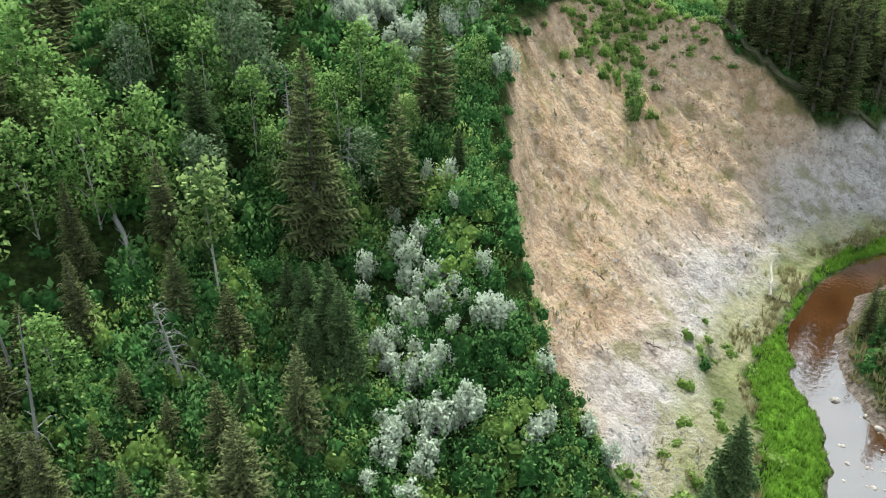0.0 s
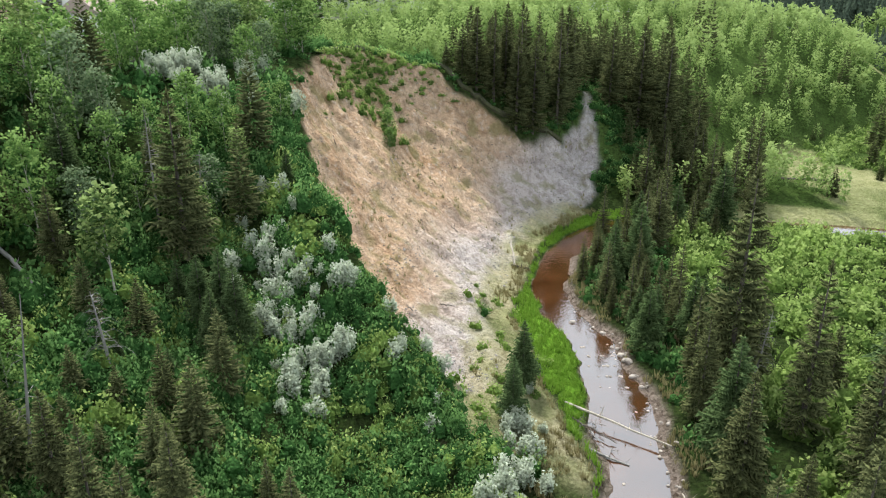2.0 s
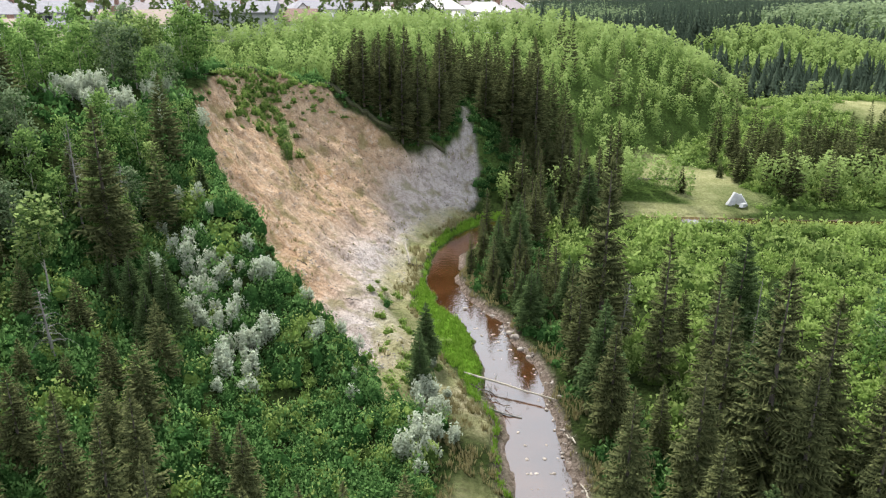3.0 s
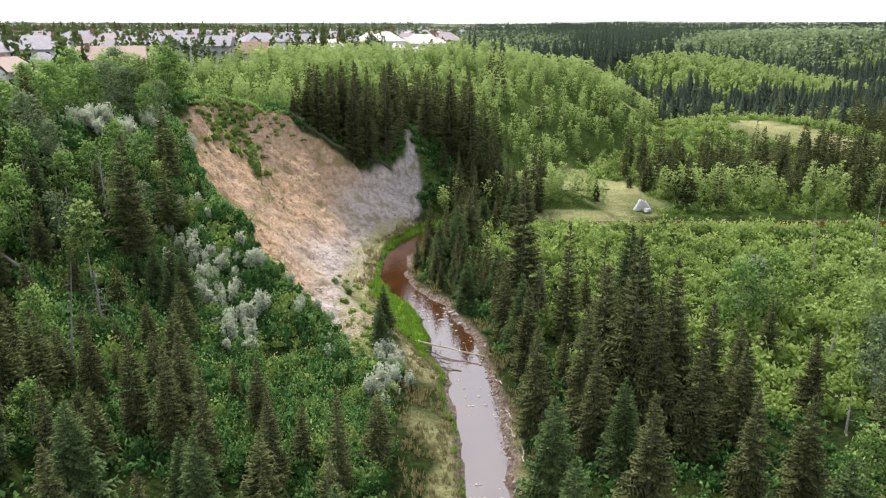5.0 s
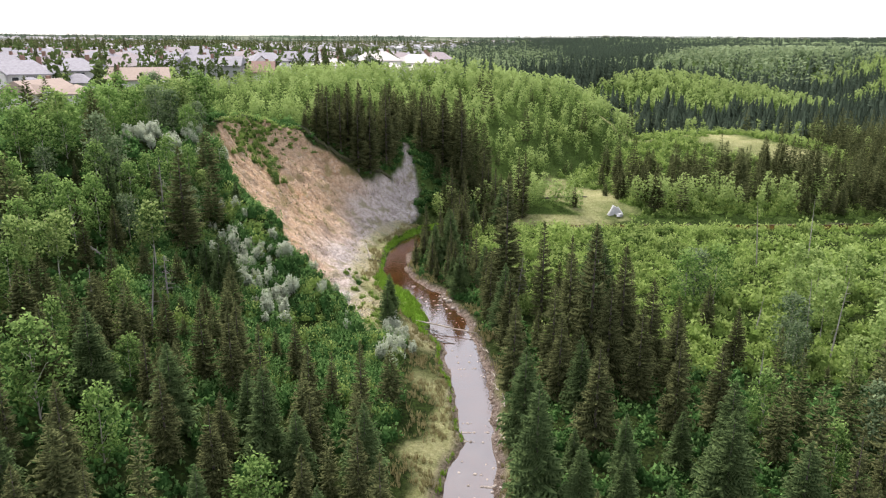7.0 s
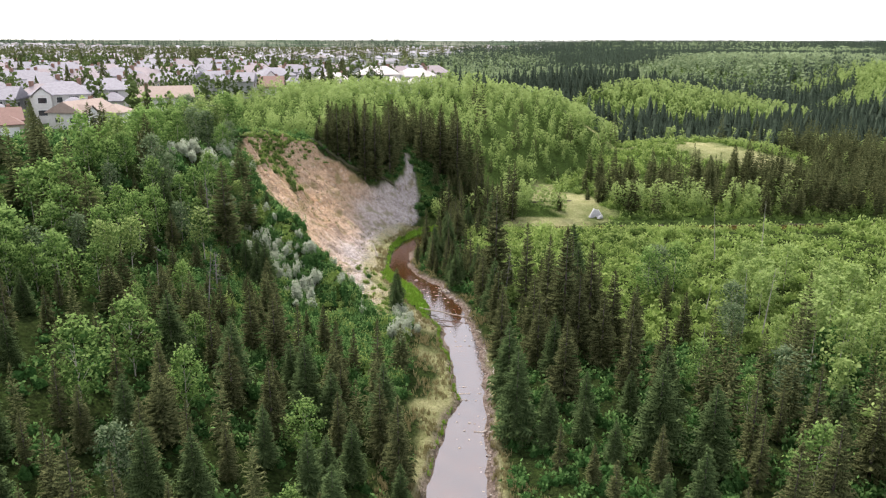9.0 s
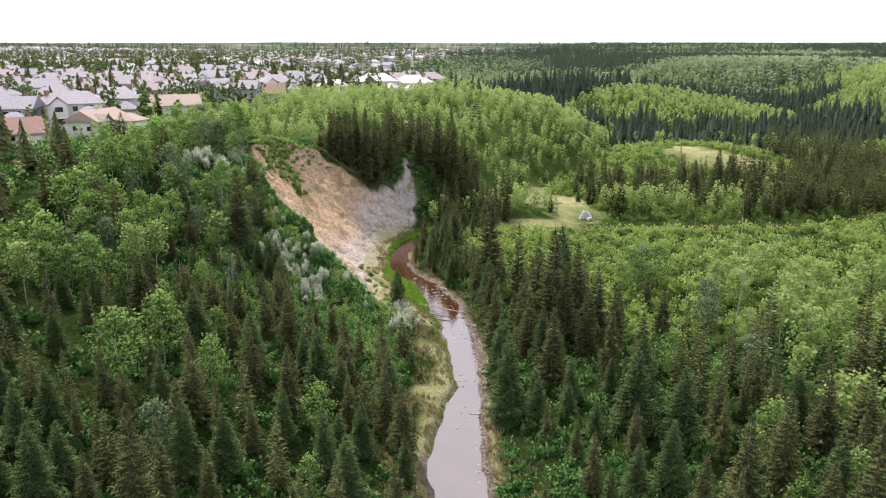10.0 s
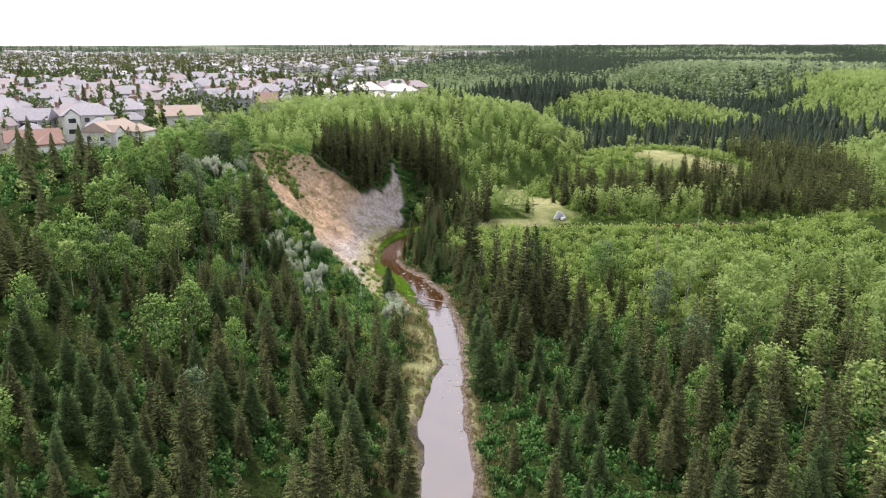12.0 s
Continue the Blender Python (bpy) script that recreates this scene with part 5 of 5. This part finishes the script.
log("fallen_log", (26, 118, height(26, 118) + 0.15), (38, 120, height(38, 120) + 0.15), 0.25, 0.14, BARK, "dark fallen trunk lying in the dry meadow", 3, 8)


def snag(seed, x, y, tall, mat, label, lean=0.0, boughs=60):
    """A dead tree with bare drooping boughs."""
    r0 = np.random.default_rng(seed)
    thing = tagged(new("dead_tree"), label, "dead tree", "dead trees of the slope")
    az0 = r0.uniform(0, 6.28)
    top = np.array([math.cos(az0) * lean * tall, math.sin(az0) * lean * tall, tall])
    pts = [top * q + (0, 0, -0.5 * (q == 0)) for q in np.linspace(0, 1, 6)]
    hang("trunk", build("trunk", tube(pts, np.linspace(0.13, 0.02, 6), 7), mat), thing)
    for k in range(boughs):
        q = r0.uniform(0.25, 0.96)
        az, L = r0.uniform(0, 6.28), (1.3 - q) * r0.uniform(0.7, 2.0)
        p0 = top * q
        d = np.array([math.cos(az), math.sin(az), 0])
        hang("bough", build("bough", tube([p0, p0 + d * L * 0.6 + (0, 0, 0.05), p0 + d * L + (0, 0, -0.35 * L)], [0.022, 0.014, 0.005], 3), mat), thing)
    thing.matrix_basis = Matrix.Translation((x, y, height(x, y) - 0.1))
    return thing


snag(1, -35.5, 31, 10, DEAD, "grey dead spruce with drooping bare boughs")
snag(2, -33, 33, 7, DEAD, "grey dead spruce with broken bare boughs", 0.15)
snag(3, -30, 9.5, 11, DEAD, "tall grey dead trunk with few boughs", 0.12, 14)
snag(4, 12.6, 42, 8, DEAD, "silvery dead tree with twisted boughs by the creek", 0.1)
snag(5, -31, 18, 6, DEAD, "pale dead tree with tangled boughs among the shrubs", 0.2)
snag(6, 57, 61, 12, PALE_BARK, "tall pale dead aspen standing over the brush", 0.12, 8)
snag(7, 69, 67, 12, PALE_BARK, "tall pale dead aspen standing over the brush", 0.08, 8)
snag(8, 47, 22, 11, PALE_BARK, "pale dead birch standing over the brush", 0.05, 10)
snag(9, 49, 20, 12, PALE_BARK, "pale dead birch standing over the brush", 0.07, 10)
snag(10, 44, 30, 6, PALE_BARK, "broken pale trunk in the brush", 0.1, 4)
snag(11, 22.5, 33, 12, DEAD, "bare grey spruce pole among living spruces", 0.03, 20)
snag(12, 38.5, 15, 4.5, PALE_BARK, "short pale dead trunk below the spruces", 0.03, 3)
snag(13, -37, 12, 5, DEAD, "broken grey dead trunk in the wood", 0.1, 4)

# a pale broken slab in the meadow
def slab_mesh(seed, w, t, h):
    """A broken slab: a box with its corners knocked about and its edges bevelled."""
    r1 = np.random.default_rng(seed)
    bm = bmesh.new()
    bmesh.ops.create_cube(bm, size=1)
    bmesh.ops.subdivide_edges(bm, edges=bm.edges[:], cuts=2, use_grid_fill=True)
    for v in bm.verts:
        v.co = Vector((v.co.x * w * (1.1 - 0.5 * v.co.z), v.co.y * t, v.co.z * h)) + Vector(r1.normal(0, 0.05, 3))
    bmesh.ops.bevel(bm, geom=bm.edges[:], offset=0.03, segments=1, affect="EDGES")
    return bm


PALE_ROCK = plain("pale_boulder_stone", (0.27, 0.27, 0.275), (0.47, 0.47, 0.475), 2, 0.8, 0.4)
for j, (dx, dy, w, h, tip, turn) in enumerate(((-0.7, 0, 1.1, 2.6, 0.42, 0.3), (0.6, 0.2, 1.3, 2.1, -0.5, -0.4), (0.9, -1.1, 1.6, 0.7, 0.1, 0.8))):
    slab = part("pale_boulder", slab_mesh(40 + j, w, 0.6, h), PALE_ROCK, None)
    tagged(slab, "large pale broken boulder in the dry meadow", "boulder", "boulders of the meadow")
    slab.matrix_basis = Matrix.Translation((42 + dx, 105.5 + dy, height(42, 105.5) + 0.36 * h)) @ Matrix.Rotation(turn, 4, "Z") @ Matrix.Rotation(tip, 4, "Y")

# grass: verge along the water, tufts on the clay and the banks
blade = []
r0 = np.random.default_rng(90)
for j in range(4):
    az, out = r0.uniform(0, 6.28, 9), r0.uniform(0.05, 0.35, 9)
    base = np.stack([np.cos(az) * 0.12, np.sin(az) * 0.12, np.zeros(9)], 1)
    tipp = np.stack([np.cos(az) * out, np.sin(az) * out, r0.uniform(0.25, 0.6, 9)], 1)
    s = np.stack([-np.sin(az), np.cos(az), np.zeros(9)], 1) * 0.05
    blade.append((np.stack([base - s, base + s, tipp], 1), np.tile([0.0, 0.0, 1.0], (9, 1))))
cand = r0.uniform((-45, -40), (20, 120), (60000, 2))
cz, cc, ce, cd, ck, cb = land(cand[:, 0], cand[:, 1])
v = np.interp(cand[:, 1], [8, 16, 26, 34, 42, 50, 58, 62, 66, 74, 84, 92], [0.4, 0.6, 0.8, 1.2, 4.0, 5.0, 3.0, 1.0, 0.6, 0.7, 1.3, 2.0])
green = (cc > 0) & (ce > 0.3) & (ce < v + 0.2) & (cand[:, 1] > -12) & (cand[:, 1] < 98)


def tufts(keep, s0, s1):
    p, n = cand[keep], int(keep.sum())
    s = r0.uniform(s0, s1, n)
    return np.stack([p[:, 0], p[:, 1], cz[keep] - 0.03, s, s, r0.integers(0, 4, n)], 1)


scatter("verge_grass", blade, tufts(green, 0.8, 1.4), GRASS, "bright green grass along the creek", "grass", 16, 4)
strip_on = ((ce > 0.5) & (ce < 6) & (cb < 0.3) & ~green & (cand[:, 1] < 96) & (cd < 3)) & (lumps(cand[:, 0], cand[:, 1], 4, 61) > -0.2)
scatter("dry_grass", blade, tufts(strip_on & (r0.random(len(cand)) < 0.5), 0.8, 1.6), DRY, "dry yellow grass on the banks", "grass", 17, 5)
on_clay = (cb > 0.5) & (lumps(cand[:, 0], cand[:, 1], 6, 62) + 0.5 * lumps(cand[:, 0], cand[:, 1], 2, 63) > 0.25)
scatter("clay_grass", blade, tufts(on_clay & (r0.random(len(cand)) < 0.13), 0.6, 1.3), DRY, "sparse olive grass tufts on the clay slope", "grass", 18, 5)
foot = (ck > -5) & (ck < 2.5) & (cd < 9) & (ce > 3) & (cand[:, 1] > 28) & (cand[:, 1] < 60)
patch_at = np.concatenate([np.stack([r0.normal(-36.6, 1.8, 260), r0.normal(82, 5.0, 260)], 1), np.stack([r0.normal(-31, 0.7, 16), r0.normal(76.5, 1.5, 16)], 1), np.stack([r0.normal(-24, 1.6, 8), r0.normal(97, 1.2, 8)], 1)])
ps = np.concatenate([r0.uniform(0.3, 0.8, 260), r0.uniform(0.4, 0.9, 16), r0.uniform(0.3, 0.5, 8)])
patch_rows = np.stack([patch_at[:, 0], patch_at[:, 1], land(patch_at[:, 0], patch_at[:, 1])[0] - 0.1, ps * 0.8, ps * 1.3, r0.integers(0, 6, len(ps))], 1)
scatter("slope_scrub", mid_bushes, patch_rows, BRUSH, "green scrub growing on the clay slope", "shrubs", 24, 5)
# clods and crumbled blocks lie all over the bare face
block = []
for j in range(5):
    v = r0.normal(0, 1, (6, 3)) * 0.12 + np.array([(1, 0, 0), (0, 1, 0), (-1, 0, 0), (0, -1, 0), (0, 0, 0.8), (0, 0, -0.5)]) * r0.uniform(0.6, 1.2, (6, 1))
    block.append((v[np.array([[0, 1, 4], [1, 2, 4], [2, 3, 4], [3, 0, 4], [1, 0, 5], [2, 1, 5], [3, 2, 5], [0, 3, 5]])], np.zeros((8, 3))))
spread = r0.uniform((-42, 32), (0, 119), (22000, 2))
sz_, sc_, se_, sd_, sk_, sb_ = land(spread[:, 0], spread[:, 1])
lie = (sb_ > 0.6) & (lumps(spread[:, 0], spread[:, 1], 3, 65) + r0.normal(0, 0.5, len(spread)) > 0.25)
size = np.minimum(np.exp(r0.normal(-2.45, 0.45, len(spread))), 0.28)
rows_c = np.stack([spread[:, 0], spread[:, 1], sz_ - size * 0.1, size * 1.4, size * 0.7, r0.integers(0, 5, len(spread))], 1)
greyer = spread[:, 0] + 24 + (70 - spread[:, 1]) * 0.12 + r0.normal(0, 2.5, len(spread)) > 3.5
scatter("tan_clods", block, rows_c[lie & ~greyer], toned("tan_clay_clod", [(0.16, 0.10, 0.06), (0.20, 0.13, 0.08), (0.10, 0.065, 0.04), (0.24, 0.16, 0.10)]), "crumbled tan clay clods on the slope", "clods", 35, 2)
scatter("grey_clods", block, rows_c[lie & greyer], toned("grey_clay_clod", [(0.14, 0.12, 0.105), (0.18, 0.155, 0.14), (0.09, 0.075, 0.065), (0.22, 0.195, 0.18)]), "crumbled grey clay clods on the slope", "clods", 36, 2)
scatter("scrub", bushes, tufts(foot & (r0.random(len(cand)) < 0.035), 0.3, 0.75), BRUSH, "low olive scrub at the foot of the clay slope", "shrubs", 19, 5)

# torn turf hangs along the top of the slope
TURF = plain("torn_turf", (0.020, 0.017, 0.010), (0.065, 0.070, 0.025), 5, 0.95, 0.8, depth=0.1)
edge = np.array([(-40.6, 75), (-39.8, 81.5), (-37, 87), (-33.8, 91.3), (-29.6, 96.6), (-25.5, 95.8), (-21, 96.6), (-17, 99.1), (-13, 101.8), (-10.4, 103.2)], float)
t_e = np.cumsum(np.r_[0, np.hypot(*np.diff(edge, axis=0).T)])
t_o = np.arange(0, t_e[-1], 0.7)
ex, ey = np.interp(t_o, t_e, edge[:, 0]) + 0.35 * lumps(t_o, t_o, 1.7, 71), np.interp(t_o, t_e, edge[:, 1]) + 0.35 * lumps(t_o, t_o + 50, 1.3, 72)
ez = land(ex, ey)[0]
wy = np.gradient(np.stack([ex, ey], 1), axis=0)
wy /= np.linalg.norm(wy, axis=1, keepdims=True)
down = np.stack([wy[:, 1], -wy[:, 0]], 1)
prof = [(-1.6, 0.05), (-0.6, 0.32), (0.35, 0.30), (0.55, -0.1), (0.2, -0.75), (-0.5, -1.2)]
rings = [np.stack([ex + down[:, 0] * o * (1 + 0.3 * lumps(t_o, t_o, 1.1, 73)), ey + down[:, 1] * o, ez + h * (1 + 0.4 * lumps(t_o, t_o, 0.9, 74))], 1) for o, h in prof]
quads = np.concatenate([np.stack([a[:-1], a[1:], b[1:], b[:-1]], 1) for a, b in zip(rings[:-1], rings[1:])])
tagged(new("turf_edge", build("turf_edge", quads, TURF)), "dark torn turf overhanging the top of the clay slope", "turf", kind="structure")

# scrub and grass cling below the turf
n_s = 150
at = r0.integers(1, int(25 / 0.7), n_s)
fall = r0.uniform(0.2, 1.0, n_s) ** 1.5 * 4.5
cx, cy = ex[at] + down[at, 0] * fall + r0.normal(0, 0.4, n_s), ey[at] + down[at, 1] * fall + r0.normal(0, 0.4, n_s)
cs = r0.uniform(0.25, 0.65, n_s)
scatter("crest_scrub", mid_bushes, np.stack([cx, cy, land(cx, cy)[0] - 0.08, cs * 1.1, cs * 0.9, r0.integers(0, 6, n_s)], 1), BRUSH, "olive scrub clinging below the torn turf", "shrubs", 41, 4)

# low growth beside the gully at the far end of the slope
gp = r0.uniform((-13, 92), (9, 124), (900, 2))
gzz, gcc, gee, gdd, gkk, gbb = land(gp[:, 0], gp[:, 1])
gs = r0.uniform(0.4, 1.1, len(gp))
scatter("gully_shrubs", mid_bushes, np.stack([gp[:, 0], gp[:, 1], gzz - 0.1, gs, gs * r0.uniform(0.8, 1.4, len(gp)), r0.integers(0, 6, len(gp))], 1)[(gkk < -0.2) & (gee > 2.5) & (gdd > 0)], SHRUB, "green shrubs beside the gully under the spruces", "shrubs", 42, 5)
